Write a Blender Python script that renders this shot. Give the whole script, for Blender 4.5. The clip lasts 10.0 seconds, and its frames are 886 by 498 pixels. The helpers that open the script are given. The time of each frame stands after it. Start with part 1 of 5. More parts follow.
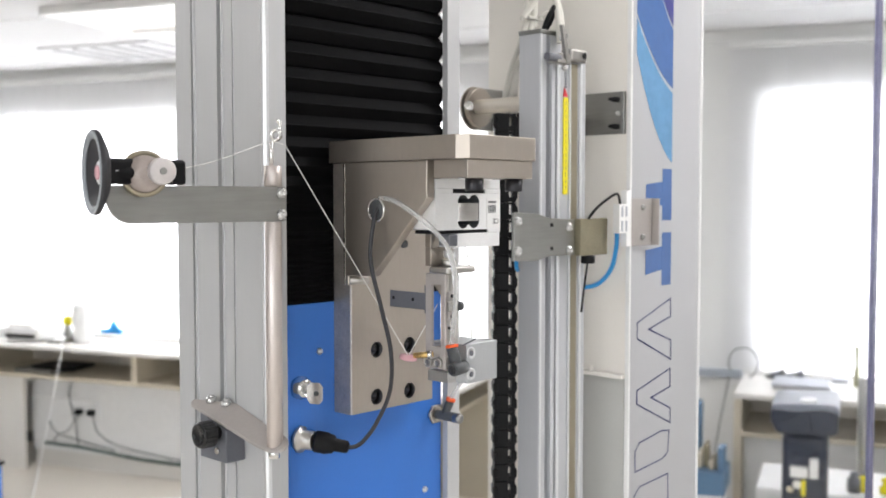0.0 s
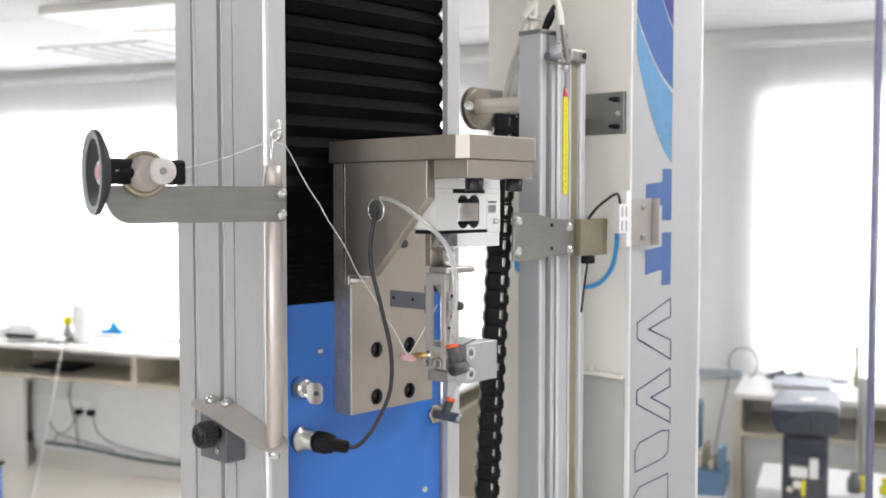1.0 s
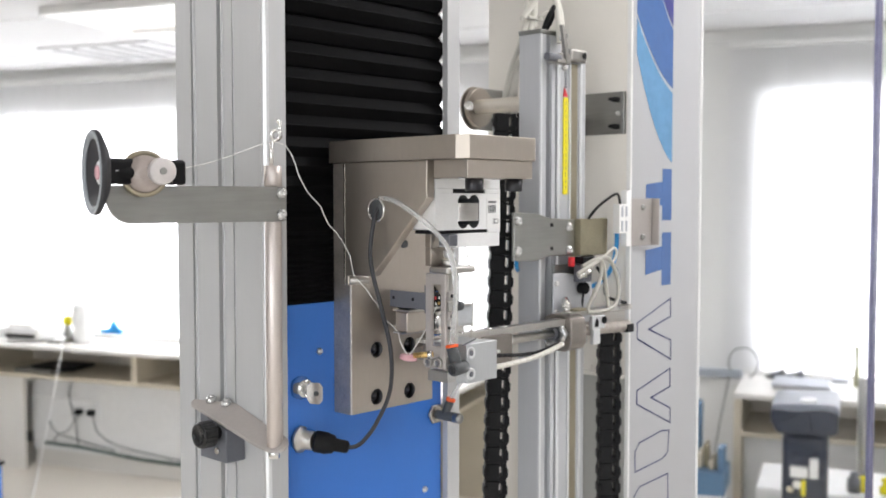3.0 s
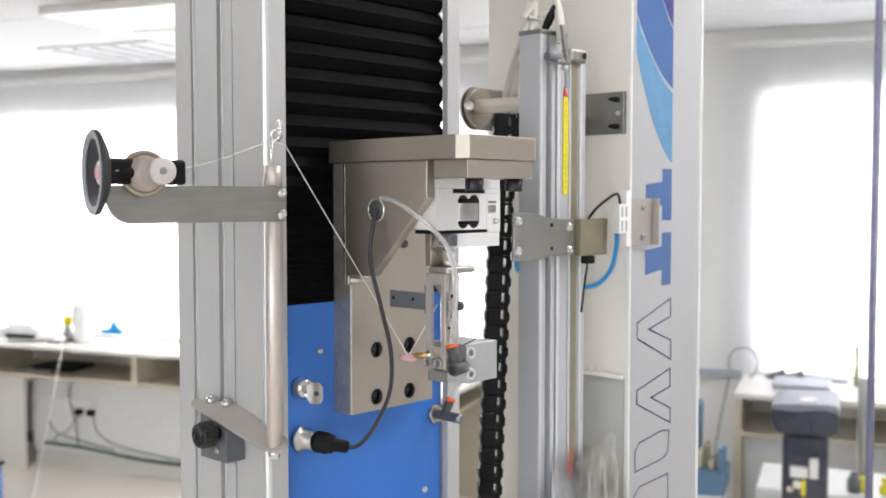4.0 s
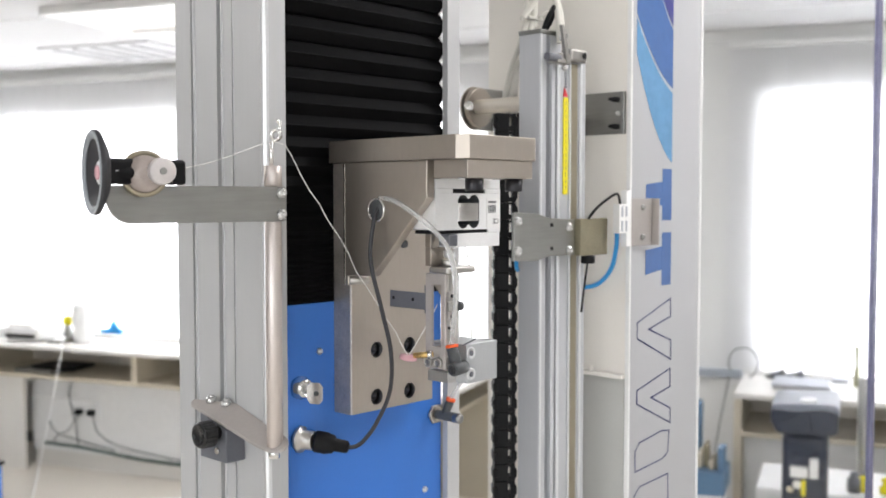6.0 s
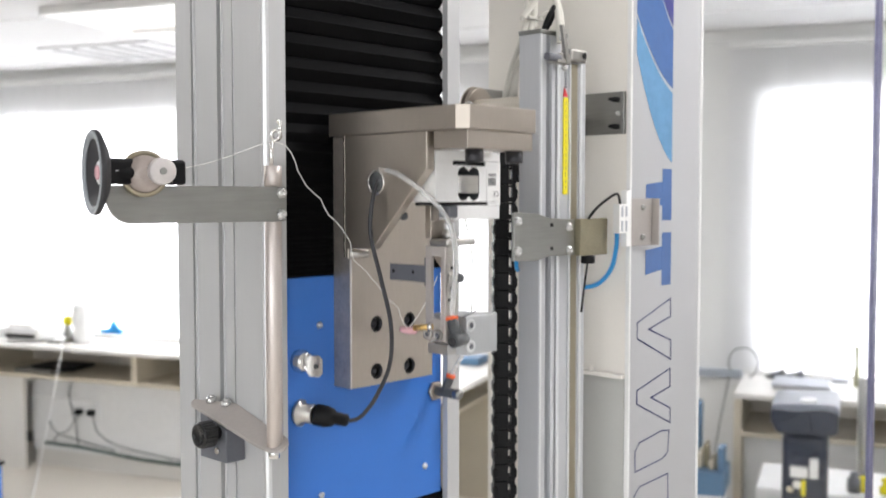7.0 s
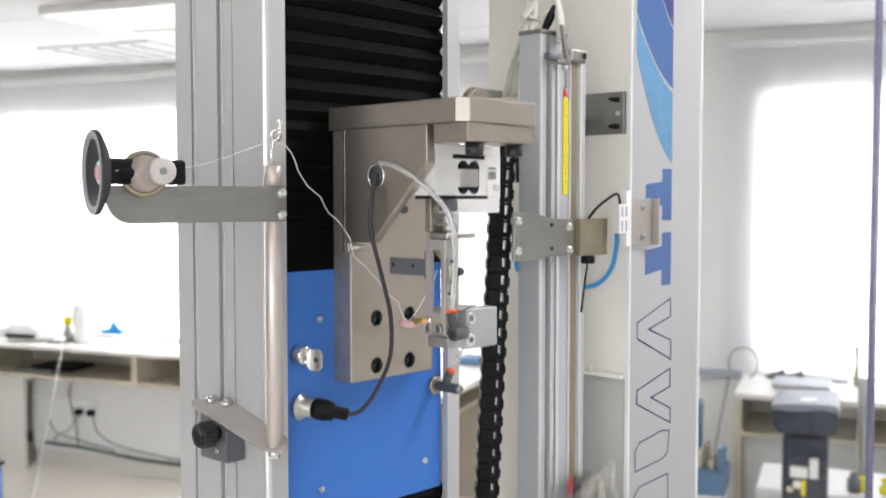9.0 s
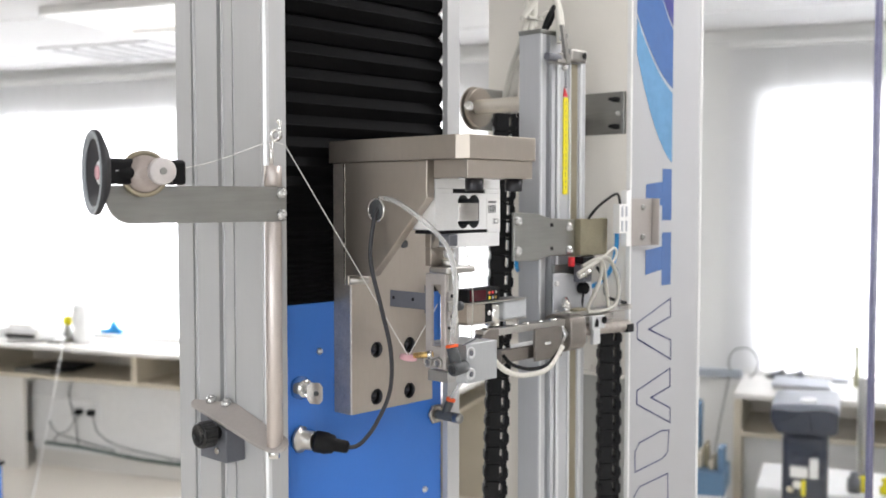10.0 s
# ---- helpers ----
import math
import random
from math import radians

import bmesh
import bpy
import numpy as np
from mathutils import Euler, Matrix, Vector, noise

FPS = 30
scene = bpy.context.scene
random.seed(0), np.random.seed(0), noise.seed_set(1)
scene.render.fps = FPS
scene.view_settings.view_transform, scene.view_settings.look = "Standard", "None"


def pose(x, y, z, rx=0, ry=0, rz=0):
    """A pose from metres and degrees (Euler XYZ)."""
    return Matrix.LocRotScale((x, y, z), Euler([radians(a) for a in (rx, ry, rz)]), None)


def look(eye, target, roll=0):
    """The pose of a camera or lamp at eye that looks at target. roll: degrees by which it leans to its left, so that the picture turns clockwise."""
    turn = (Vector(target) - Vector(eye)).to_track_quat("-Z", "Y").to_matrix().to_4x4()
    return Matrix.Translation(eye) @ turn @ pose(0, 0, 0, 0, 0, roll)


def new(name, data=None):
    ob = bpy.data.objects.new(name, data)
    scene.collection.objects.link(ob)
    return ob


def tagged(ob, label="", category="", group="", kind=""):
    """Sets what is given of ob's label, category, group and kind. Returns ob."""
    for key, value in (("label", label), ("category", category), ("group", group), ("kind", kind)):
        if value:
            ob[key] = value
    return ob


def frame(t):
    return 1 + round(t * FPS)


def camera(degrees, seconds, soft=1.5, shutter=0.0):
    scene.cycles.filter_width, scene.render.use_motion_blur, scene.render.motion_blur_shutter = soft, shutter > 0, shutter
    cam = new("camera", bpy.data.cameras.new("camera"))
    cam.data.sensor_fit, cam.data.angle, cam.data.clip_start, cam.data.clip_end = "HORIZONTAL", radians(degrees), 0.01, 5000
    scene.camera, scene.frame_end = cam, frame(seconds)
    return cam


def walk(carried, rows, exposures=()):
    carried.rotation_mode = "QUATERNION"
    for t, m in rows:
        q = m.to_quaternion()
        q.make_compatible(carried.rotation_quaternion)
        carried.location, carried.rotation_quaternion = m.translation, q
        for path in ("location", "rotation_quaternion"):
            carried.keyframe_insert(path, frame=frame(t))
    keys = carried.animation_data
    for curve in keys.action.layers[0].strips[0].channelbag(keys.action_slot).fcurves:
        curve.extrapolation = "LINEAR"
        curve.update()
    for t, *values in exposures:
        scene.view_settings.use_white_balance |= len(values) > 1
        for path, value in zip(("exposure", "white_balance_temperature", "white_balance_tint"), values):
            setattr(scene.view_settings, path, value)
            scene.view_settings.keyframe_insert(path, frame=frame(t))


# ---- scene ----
EYE, FORWARD = Vector((0, 0, 1.68)), Vector((math.cos(radians(43.3)), math.sin(radians(43.3)), -0.05056))

# ---- camera: stands still ----
cam = camera(47.08, 10.0, soft=1.7, shutter=1.0)
cam.data.dof.use_dof, cam.data.dof.focus_distance, cam.data.dof.aperture_fstop = True, 0.99, 8.0
STAND = look(EYE, EYE + FORWARD)
walk(cam, [(0.0, STAND), (10.0, STAND)])

# ---- world, light, exposure ----
scene.view_settings.exposure = 0.0
world = bpy.data.worlds.new("overcast_sky")
scene.world = world
world.use_nodes = True
wn = world.node_tree
sky = wn.nodes.new("ShaderNodeTexSky")
sky.sky_type, sky.sun_disc, sky.sun_elevation, sky.sun_rotation = "NISHITA", False, radians(40), radians(60)
wn.links.new(sky.outputs[0], wn.nodes["Background"].inputs[0])
wn.nodes["Background"].inputs[1].default_value = 0.15

# the room's own frame: x along the window wall, -y into the room
ROOM = Matrix.Translation((3.2948, 6.3751, 0)) @ pose(0, 0, 0, 0, 0, -68.07)


def area(name, m, sx, sy, watts, colour, spread=180):
    li = bpy.data.lights.new(name, "AREA")
    li.shape, li.size, li.size_y, li.energy, li.color = "RECTANGLE", sx, sy, watts, colour
    li.spread = radians(spread)
    ob = new(name, li)
    ob.matrix_basis = m
    return ob


DAY, TUBE = (0.955, 0.965, 1.0), (1.0, 0.98, 0.99)
# daylight in the two window openings, outside the blinds
area("window_daylight", ROOM @ pose(-0.05, 0.235, 1.475, -90, 0, 0), 5.6, 1.36, 350, DAY, 150)
area("window_daylight", ROOM @ pose(5.88, 0.235, 1.475, -90, 0, 0), 3.04, 1.36, 185, DAY, 150)
# and in the opening of the wall behind the camera
area("window_daylight", ROOM @ pose(4.7, -9.1, 1.55, 90, 0, 0), 5.6, 1.4, 74, DAY)
# ceiling luminaires: the first in view, the other four added unseen as fill
for u, v in ((1.95, 1.5), (5.3, 3.9), (1.95, 4.3), (3.4, 7.0), (6.6, 6.6)):
    area("luminaire_light", ROOM @ pose(u, -v, 2.50), 1.1, 0.5, 20, TUBE)

# ---- materials ----


def mat(name, colour, rough=0.5, metal=0.0, vary=0.12, scale=30.0, bump=0.02, stretch=(1, 1, 1), fine=8.0, coat=0.0, rvary=0.15, spec=0.5, transmission=0.0, ior=1.45):
    """Principled surface: two scales of noise in colour and roughness, and a fine relief."""
    m = bpy.data.materials.new(name)
    m.use_nodes = True
    nt = m.node_tree
    n, ln = nt.nodes, nt.links.new
    b = n["Principled BSDF"]
    tc, mp = n.new("ShaderNodeTexCoord"), n.new("ShaderNodeMapping")
    mp.inputs["Scale"].default_value = stretch
    ln(tc.outputs["Object"], mp.inputs[0])
    big, small = n.new("ShaderNodeTexNoise"), n.new("ShaderNodeTexNoise")
    big.inputs["Scale"].default_value, big.inputs["Detail"].default_value = scale, 4
    small.inputs["Scale"].default_value, small.inputs["Detail"].default_value = scale * fine, 3
    ln(tc.outputs["Object"], big.inputs["Vector"])
    ln(mp.outputs[0], small.inputs["Vector"])
    add = n.new("ShaderNodeMath")
    add.operation = "ADD"
    ln(big.outputs["Fac"], add.inputs[0])
    ln(small.outputs["Fac"], add.inputs[1])
    ramp = n.new("ShaderNodeMapRange")
    ramp.inputs[1].default_value, ramp.inputs[2].default_value = 0.6, 1.4
    ramp.inputs[3].default_value, ramp.inputs[4].default_value = 1 - vary, 1 + vary
    ln(add.outputs[0], ramp.inputs[0])
    mul = n.new("ShaderNodeVectorMath")
    mul.operation = "SCALE"
    mul.inputs[0].default_value = colour
    ln(ramp.outputs[0], mul.inputs["Scale"])
    ln(mul.outputs[0], b.inputs["Base Color"])
    rr = n.new("ShaderNodeMapRange")
    rr.inputs[3].default_value, rr.inputs[4].default_value = max(0.02, rough * (1 - rvary)), min(1, rough * (1 + rvary))
    ln(small.outputs["Fac"], rr.inputs[0])
    ln(rr.outputs[0], b.inputs["Roughness"])
    b.inputs["Metallic"].default_value = metal
    b.inputs["Coat Weight"].default_value = coat
    b.inputs["Specular IOR Level"].default_value = spec
    b.inputs["IOR"].default_value = ior
    b.inputs["Transmission Weight"].default_value = transmission
    if bump:
        bp = n.new("ShaderNodeBump")
        bp.inputs["Strength"].default_value, bp.inputs["Distance"].default_value = bump * 5, 0.0006
        ln(small.outputs["Fac"], bp.inputs["Height"])
        ln(bp.outputs[0], b.inputs["Normal"])
    return m


def glow(name, colour, strength):
    m = bpy.data.materials.new(name)
    m.use_nodes = True
    b = m.node_tree.nodes["Principled BSDF"]
    b.inputs["Base Color"].default_value = (*colour, 1)
    b.inputs["Emission Color"].default_value = (*colour, 1)
    b.inputs["Emission Strength"].default_value = strength
    return m


def cloth(name, colour, through_part):
    """Woven blind fabric: part diffuse, part translucent."""
    m = mat(name, colour, 0.9, 0, 0.04, 20, 0.02, (1, 1, 0.05))
    n, ln = m.node_tree.nodes, m.node_tree.links.new
    tr, mix = n.new("ShaderNodeBsdfTranslucent"), n.new("ShaderNodeMixShader")
    tr.inputs[0].default_value = (*colour, 1)
    mix.inputs[0].default_value = through_part
    out = [x for x in n if x.type == "OUTPUT_MATERIAL"][0]
    ln(n["Principled BSDF"].outputs[0], mix.inputs[1])
    ln(tr.outputs[0], mix.inputs[2])
    ln(mix.outputs[0], out.inputs[0])
    return m


GREY_PAINT = mat("grey_enamel", (0.47, 0.475, 0.455), 0.42, 0, 0.04, 9, 0.012, fine=60)
COLUMN_ALU = mat("anodised_profile", (0.51, 0.515, 0.52), 0.42, 0.2, 0.03, 14, 0.01, (1, 1, 0.04), 30)
NICKEL = mat("nickel_plated_steel", (0.458, 0.412, 0.362), 0.38, 0.95, 0.05, 16, 0.006, (1, 1, 0.3), 14)
NICKEL_SIDE = mat("milled_nickel_steel", (0.46, 0.42, 0.385), 0.5, 0.85, 0.22, 90, 0.05, fine=6)
STEEL = mat("brushed_stainless", (0.50, 0.485, 0.46), 0.33, 1.0, 0.07, 30, 0.012, (0.06, 1, 1), 12)
SHEET = mat("galvanised_sheet", (0.33, 0.33, 0.315), 0.36, 1.0, 0.10, 25, 0.012, (0.08, 0.08, 1), 12)
CHROME = mat("bright_steel", (0.78, 0.77, 0.75), 0.16, 1.0, 0.04, 30, 0.0)
SATIN = mat("satin_nickel", (0.44, 0.41, 0.39), 0.5, 0.45, 0.06, 40, 0.01)
CREAMROD = mat("pale_ground_rod", (0.80, 0.74, 0.65), 0.45, 0.3, 0.03, 30, 0.0)
PINKROD = mat("ground_steel_rod", (0.64, 0.585, 0.555), 0.42, 0.85, 0.02, 30, 0.0)
ALU = mat("satin_aluminium", (0.75, 0.76, 0.77), 0.38, 0.85, 0.05, 20, 0.008, (1, 1, 0.05), 20)
CELL = mat("bead_blasted_aluminium", (0.82, 0.82, 0.82), 0.45, 0.25, 0.04, 60, 0.02)
GRIP = mat("satin_grey_aluminium", (0.50, 0.515, 0.53), 0.42, 0.6, 0.06, 40, 0.012, (1, 1, 0.06), 14)
BOLT = mat("zinc_plated_bolt", (0.60, 0.60, 0.60), 0.28, 1.0, 0.06, 60, 0.0)
JAW = mat("dark_nickel_steel", (0.27, 0.245, 0.225), 0.38, 0.9, 0.08, 30, 0.008, (0.3, 1, 1), 12)
HOSEGREY = mat("milky_hose", (0.43, 0.415, 0.37), 0.35, 0, 0.06, 40, 0.0)
MILKY = mat("milky_grey_block", (0.46, 0.48, 0.50), 0.3, 0, 0.06, 40, 0.0)
GLOSSBLACK = mat("gloss_black_plastic", (0.010, 0.010, 0.011), 0.22, 0, 0.2, 40, 0.01)
OXIDE = mat("black_oxide_steel", (0.045, 0.045, 0.05), 0.32, 0.7, 0.15, 60, 0.01)
DISHGLASS = mat("smoky_clear_plastic", (0.46, 0.40, 0.37), 0.22, 0.1, 0.06, 60, 0.0, spec=0.6)
RIMGREY = mat("grey_rubber_rim", (0.30, 0.325, 0.35), 0.45, 0, 0.12, 80, 0.02)
CONE = mat("milky_plastic", (0.66, 0.62, 0.61), 0.3, 0, 0.06, 60, 0.0)
# darker copy of the rail's anodising, with slot shade put into its colour
RAILSHADE = mat("anodised_rail_shade", (0.20, 0.205, 0.215), 0.4, 0.4, 0.05, 20, 0.008, (1, 1, 0.04), 20)
RAILGREY = mat("anodised_rail", (0.53, 0.54, 0.565), 0.38, 0.25, 0.03, 20, 0.008, (1, 1, 0.04), 20)
BRONZE = mat("bronze_anodised", (0.36, 0.32, 0.24), 0.4, 0.8, 0.08, 20, 0.01, (1, 1, 0.05), 20)
OLIVE = mat("olive_chromated_plate", (0.30, 0.27, 0.19), 0.45, 0.7, 0.14, 50, 0.02)
BELLOWS = mat("black_coated_fabric", (0.0045, 0.0045, 0.005), 0.6, 0, 0.25, 60, 0.03, (0.1, 1, 1), 6, spec=0.07)
BLUE = mat("blue_enamel", (0.042, 0.175, 0.58), 0.34, 0, 0.05, 12, 0.012, fine=70)
BLACK = mat("black_plastic", (0.008, 0.008, 0.009), 0.48, 0, 0.2, 40, 0.02, spec=0.22)
RUBBER = mat("dark_rubber", (0.035, 0.035, 0.04), 0.55, 0, 0.2, 60, 0.02)
DARKGREY = mat("grey_composite", (0.075, 0.08, 0.085), 0.42, 0, 0.15, 60, 0.02)
SLATE = mat("slate_grey_enamel", (0.13, 0.135, 0.155), 0.45, 0, 0.08, 40, 0.02)
ORANGE = mat("orange_plastic", (0.80, 0.12, 0.03), 0.4, 0, 0.06, 40, 0.0)
RED = mat("red_plastic", (0.62, 0.03, 0.04), 0.4, 0, 0.06, 40, 0.0)
WINE = mat("wine_red_window", (0.06, 0.005, 0.010), 0.15, 0, 0.1, 40, 0.0)
WHITE = mat("white_plastic", (0.82, 0.82, 0.81), 0.4, 0, 0.04, 30, 0.01)
CABLEWHITE = mat("ivory_hose", (0.70, 0.68, 0.62), 0.4, 0, 0.05, 40, 0.0)
CLEAR = mat("clear_hose", (0.95, 0.955, 0.96), 0.10, 0, 0.03, 30, 0.0, transmission=0.74, ior=1.30)
BLUEHOSE = mat("blue_hose", (0.03, 0.30, 0.68), 0.35, 0, 0.05, 40, 0.0)
CREAM = mat("cream_enamel", (0.84, 0.81, 0.755), 0.45, 0, 0.03, 8, 0.012, fine=70)
YELLOW = mat("yellow_label", (0.80, 0.70, 0.02), 0.45, 0, 0.04, 40, 0.0)
BRASS = mat("brass", (0.72, 0.50, 0.20), 0.28, 1.0, 0.08, 60, 0.0)
PINK = mat("pink_ceramic", (0.72, 0.42, 0.46), 0.25, 0, 0.06, 80, 0.0)
THREAD = mat("white_yarn", (0.72, 0.72, 0.70), 0.7, 0, 0.08, 400, 0.0)
INK = mat("dark_blue_print", (0.03, 0.035, 0.13), 0.35, 0, 0.06, 20, 0.0)
PRINT_BLUE = mat("mid_blue_print", (0.06, 0.13, 0.32), 0.30, 0, 0.10, 12, 0.0)
PRINT_NAVY = mat("violet_blue_print", (0.05, 0.055, 0.22), 0.30, 0, 0.08, 12, 0.0)
PRINT_SKY = mat("sky_blue_print", (0.12, 0.27, 0.46), 0.25, 0, 0.14, 14, 0.0)
SILVER = mat("silver_painted_panel", (0.465, 0.47, 0.485), 0.30, 0.2, 0.03, 8, 0.008, fine=80)
BARCODE = mat("grey_black_print", (0.15, 0.15, 0.155), 0.5, 0, 0.05, 30, 0.0)
WALLWHITE = mat("white_wall_paint", (0.80, 0.80, 0.79), 0.8, 0, 0.03, 1.5, 0.02, fine=60)
CEILWHITE = mat("ceiling_board", (0.68, 0.68, 0.685), 0.9, 0, 0.03, 2.0, 0.03, fine=80)
FLOORM = mat("beige_vinyl", (0.74, 0.70, 0.63), 0.45, 0, 0.06, 1.2, 0.01, fine=40)
BLIND = cloth("blind_fabric", (0.78, 0.78, 0.785), 0.36)
DESK = mat("beige_laminate", (0.60, 0.54, 0.43), 0.5, 0, 0.05, 6, 0.01, (1, 0.1, 1), 20)
DESKTOP = mat("pale_laminate_top", (0.74, 0.72, 0.68), 0.42, 0, 0.04, 5, 0.01, fine=30)
SHELFIN = mat("grey_beige_laminate", (0.62, 0.57, 0.50), 0.6, 0, 0.06, 5, 0.01)
LAMP = glow("lamp_diffuser", (1.0, 0.98, 0.96), 0.5)
NAVYBAG = mat("navy_plastic_cover", (0.019, 0.026, 0.050), 0.28, 0, 0.3, 14, 0.2, fine=3)
BAGTOP = mat("clear_plastic_cover", (0.19, 0.21, 0.26), 0.4, 0, 0.2, 14, 0.10, fine=3)
GLASS = mat("guard_acrylic", (0.97, 0.98, 0.99), 0.03, 0, 0.0, 5, 0.0, transmission=1.0, ior=1.1)
CRATE = mat("faded_blue_plastic", (0.10, 0.20, 0.33), 0.5, 0, 0.1, 20, 0.01)
LID = mat("pale_grey_lid", (0.42, 0.44, 0.48), 0.6, 0, 0.05, 20, 0.0)
EDGE = mat("violet_tinted_edge", (0.14, 0.14, 0.22), 0.2, 0, 0.25, 30, 0.0)

# ---- mesh helpers ----


def box(bm, x0, x1, y0, y1, z0, z1, bevel=0.0, seg=2):
    r = bmesh.ops.create_cube(bm, size=1.0)
    vs = r["verts"]
    for v in vs:
        v.co = Vector(((x0 + x1) / 2 + v.co.x * (x1 - x0), (y0 + y1) / 2 + v.co.y * (y1 - y0), (z0 + z1) / 2 + v.co.z * (z1 - z0)))
    if bevel:
        es = list({e for v in vs for e in v.link_edges})
        bmesh.ops.bevel(bm, geom=es, offset=bevel, segments=seg, affect="EDGES", profile=0.5)
    return bm


def B(*a, **k):
    return box(bmesh.new(), *a, **k)


def prism(pts, axis, lo, hi, bevel=0.0, seg=2, bm=None):
    """Extrudes a closed outline. axis z: (x, y); axis x: (y, z); axis y: (x, z)."""
    bm = bm or bmesh.new()

    def at(p, h):
        return {"z": (p[0], p[1], h), "x": (h, p[0], p[1]), "y": (p[0], h, p[1])}[axis]

    a = [bm.verts.new(at(p, lo)) for p in pts]
    b = [bm.verts.new(at(p, hi)) for p in pts]
    faces = [bm.faces.new(a), bm.faces.new(b[::-1])]
    for i in range(len(pts)):
        j = (i + 1) % len(pts)
        faces.append(bm.faces.new((a[i], b[i], b[j], a[j])))
    bmesh.ops.recalc_face_normals(bm, faces=faces)
    if bevel:
        bmesh.ops.bevel(bm, geom=list({e for f in faces for e in f.edges}), offset=bevel, segments=seg, affect="EDGES", profile=0.5, clamp_overlap=True)
    return bm


def turned(profile, p, d, seg=24, bm=None, ring=False):
    """Turns (radius, height) pairs round an axis from p along d; ring: the outline closes on itself."""
    bm = bm or bmesh.new()
    p, d = Vector(p), Vector(d).normalized()
    q = d.to_track_quat("Z", "Y").to_matrix()
    rings = []
    for r, h in profile:
        rings.append([bm.verts.new(p + q @ Vector((r * math.cos(2 * math.pi * i / seg), r * math.sin(2 * math.pi * i / seg), h))) for i in range(seg)])
    for a, b in zip(rings, rings[1:] + (rings[:1] if ring else [])):
        for i in range(seg):
            f = bm.faces.new((a[i], a[(i + 1) % seg], b[(i + 1) % seg], b[i]))
            f.smooth = True
    if not ring:
        bm.faces.new(rings[0][::-1])
        bm.faces.new(rings[-1])
    return bm


def rod(p0, p1, r, seg=20, edge=0.0, bm=None):
    p0, p1 = Vector(p0), Vector(p1)
    h = (p1 - p0).length
    e = edge or min(r, h) * 0.12
    return turned([(r - e, 0), (r, e), (r, h - e), (r - e, h)], p0, p1 - p0, seg, bm)


def hose(points, r, seg=10, steps=8, bm=None):
    """A round hose along a smooth curve through the points."""
    bm = bm or bmesh.new()
    P = [Vector(p) for p in points]
    path = []
    for i in range(len(P) - 1):
        p0, p1, p2, p3 = P[max(i - 1, 0)], P[i], P[i + 1], P[min(i + 2, len(P) - 1)]
        for k in range(steps):
            t = k / steps
            path.append(0.5 * (2 * p1 + (p2 - p0) * t + (2 * p0 - 5 * p1 + 4 * p2 - p3) * t * t + (3 * p1 - p0 - 3 * p2 + p3) * t ** 3))
    path.append(P[-1])
    rings, side = [], None
    for i, c in enumerate(path):
        d = (path[min(i + 1, len(path) - 1)] - path[max(i - 1, 0)]).normalized()
        if side is None:
            side = d.orthogonal().normalized()
        side = (side - d * side.dot(d)).normalized()
        up = d.cross(side)
        rings.append([bm.verts.new(c + r * (side * math.cos(2 * math.pi * k / seg) + up * math.sin(2 * math.pi * k / seg))) for k in range(seg)])
    for a, b in zip(rings, rings[1:]):
        for k in range(seg):
            bm.faces.new((a[k], a[(k + 1) % seg], b[(k + 1) % seg], b[k])).smooth = True
    bm.faces.new(rings[0][::-1])
    bm.faces.new(rings[-1])
    return bm


BASES = {}
REACH = [1.0]  # how far out the slide tower and panel column stand, about the eye


def out_there(p):
    return EYE + (Vector(p) - EYE) * REACH[0]


def thing(name, base, label, category, group="", m=None):
    ob = new(name)
    ob.empty_display_size = 0.02
    base = out_there(base)
    ob.matrix_basis = (m or Matrix.Identity(4)) @ Matrix.Translation(base)
    BASES[ob.name] = base
    return tagged(ob, label, category, group)


def part(name, bm, material, parent, label=""):
    """Links a bmesh, given in the thing's outer frame, as one mesh under a thing or a part."""
    base = BASES[parent.name]
    if REACH[0] != 1.0:
        for v in bm.verts:
            v.co = out_there(v.co)
    bmesh.ops.translate(bm, verts=bm.verts, vec=-base)
    me = bpy.data.meshes.new(name)
    bm.to_mesh(me)
    bm.free()
    me.materials.append(material)
    ob = new(name, me)
    ob.parent = parent
    BASES[ob.name] = base
    if label:
        tagged(ob, label)
    return ob


def lone(name, bm, material, label, category, base=(0, 0, 0), m=None, kind="", group=""):
    """A thing that is one mesh."""
    bmesh.ops.translate(bm, verts=bm.verts, vec=-Vector(base))
    me = bpy.data.meshes.new(name)
    bm.to_mesh(me)
    bm.free()
    me.materials.append(material)
    ob = new(name, me)
    ob.matrix_basis = (m or Matrix.Identity(4)) @ Matrix.Translation(base)
    BASES[ob.name] = Vector(base)
    return tagged(ob, label, category, group, kind)


def button_bolt(p, d, r, parent, name="button_head_bolt", material=None):
    """Domed hexagon-socket bolt head on a face with normal d."""
    bm = turned([(r, 0), (r, r * 0.25), (r * 0.85, r * 0.62), (r * 0.55, r * 0.85), (r * 0.42, r * 0.88), (r * 0.40, r * 0.45), (r * 0.1, r * 0.42)], p, d, 18)
    return part(name, bm, material or BOLT, parent)


def cap_screw(p, d, r, h, parent, name="cap_screw", material=None):
    """Cylinder-head screw with a hexagon socket."""
    bm = turned([(r, 0), (r, h * 0.88), (r * 0.9, h), (r * 0.55, h), (r * 0.5, h * 0.5), (r * 0.1, h * 0.45)], p, d, 18)
    return part(name, bm, material or STEEL, parent)


X, Y, Z = Vector((1, 0, 0)), Vector((0, 1, 0)), Vector((0, 0, 1))

# ---- the room ----


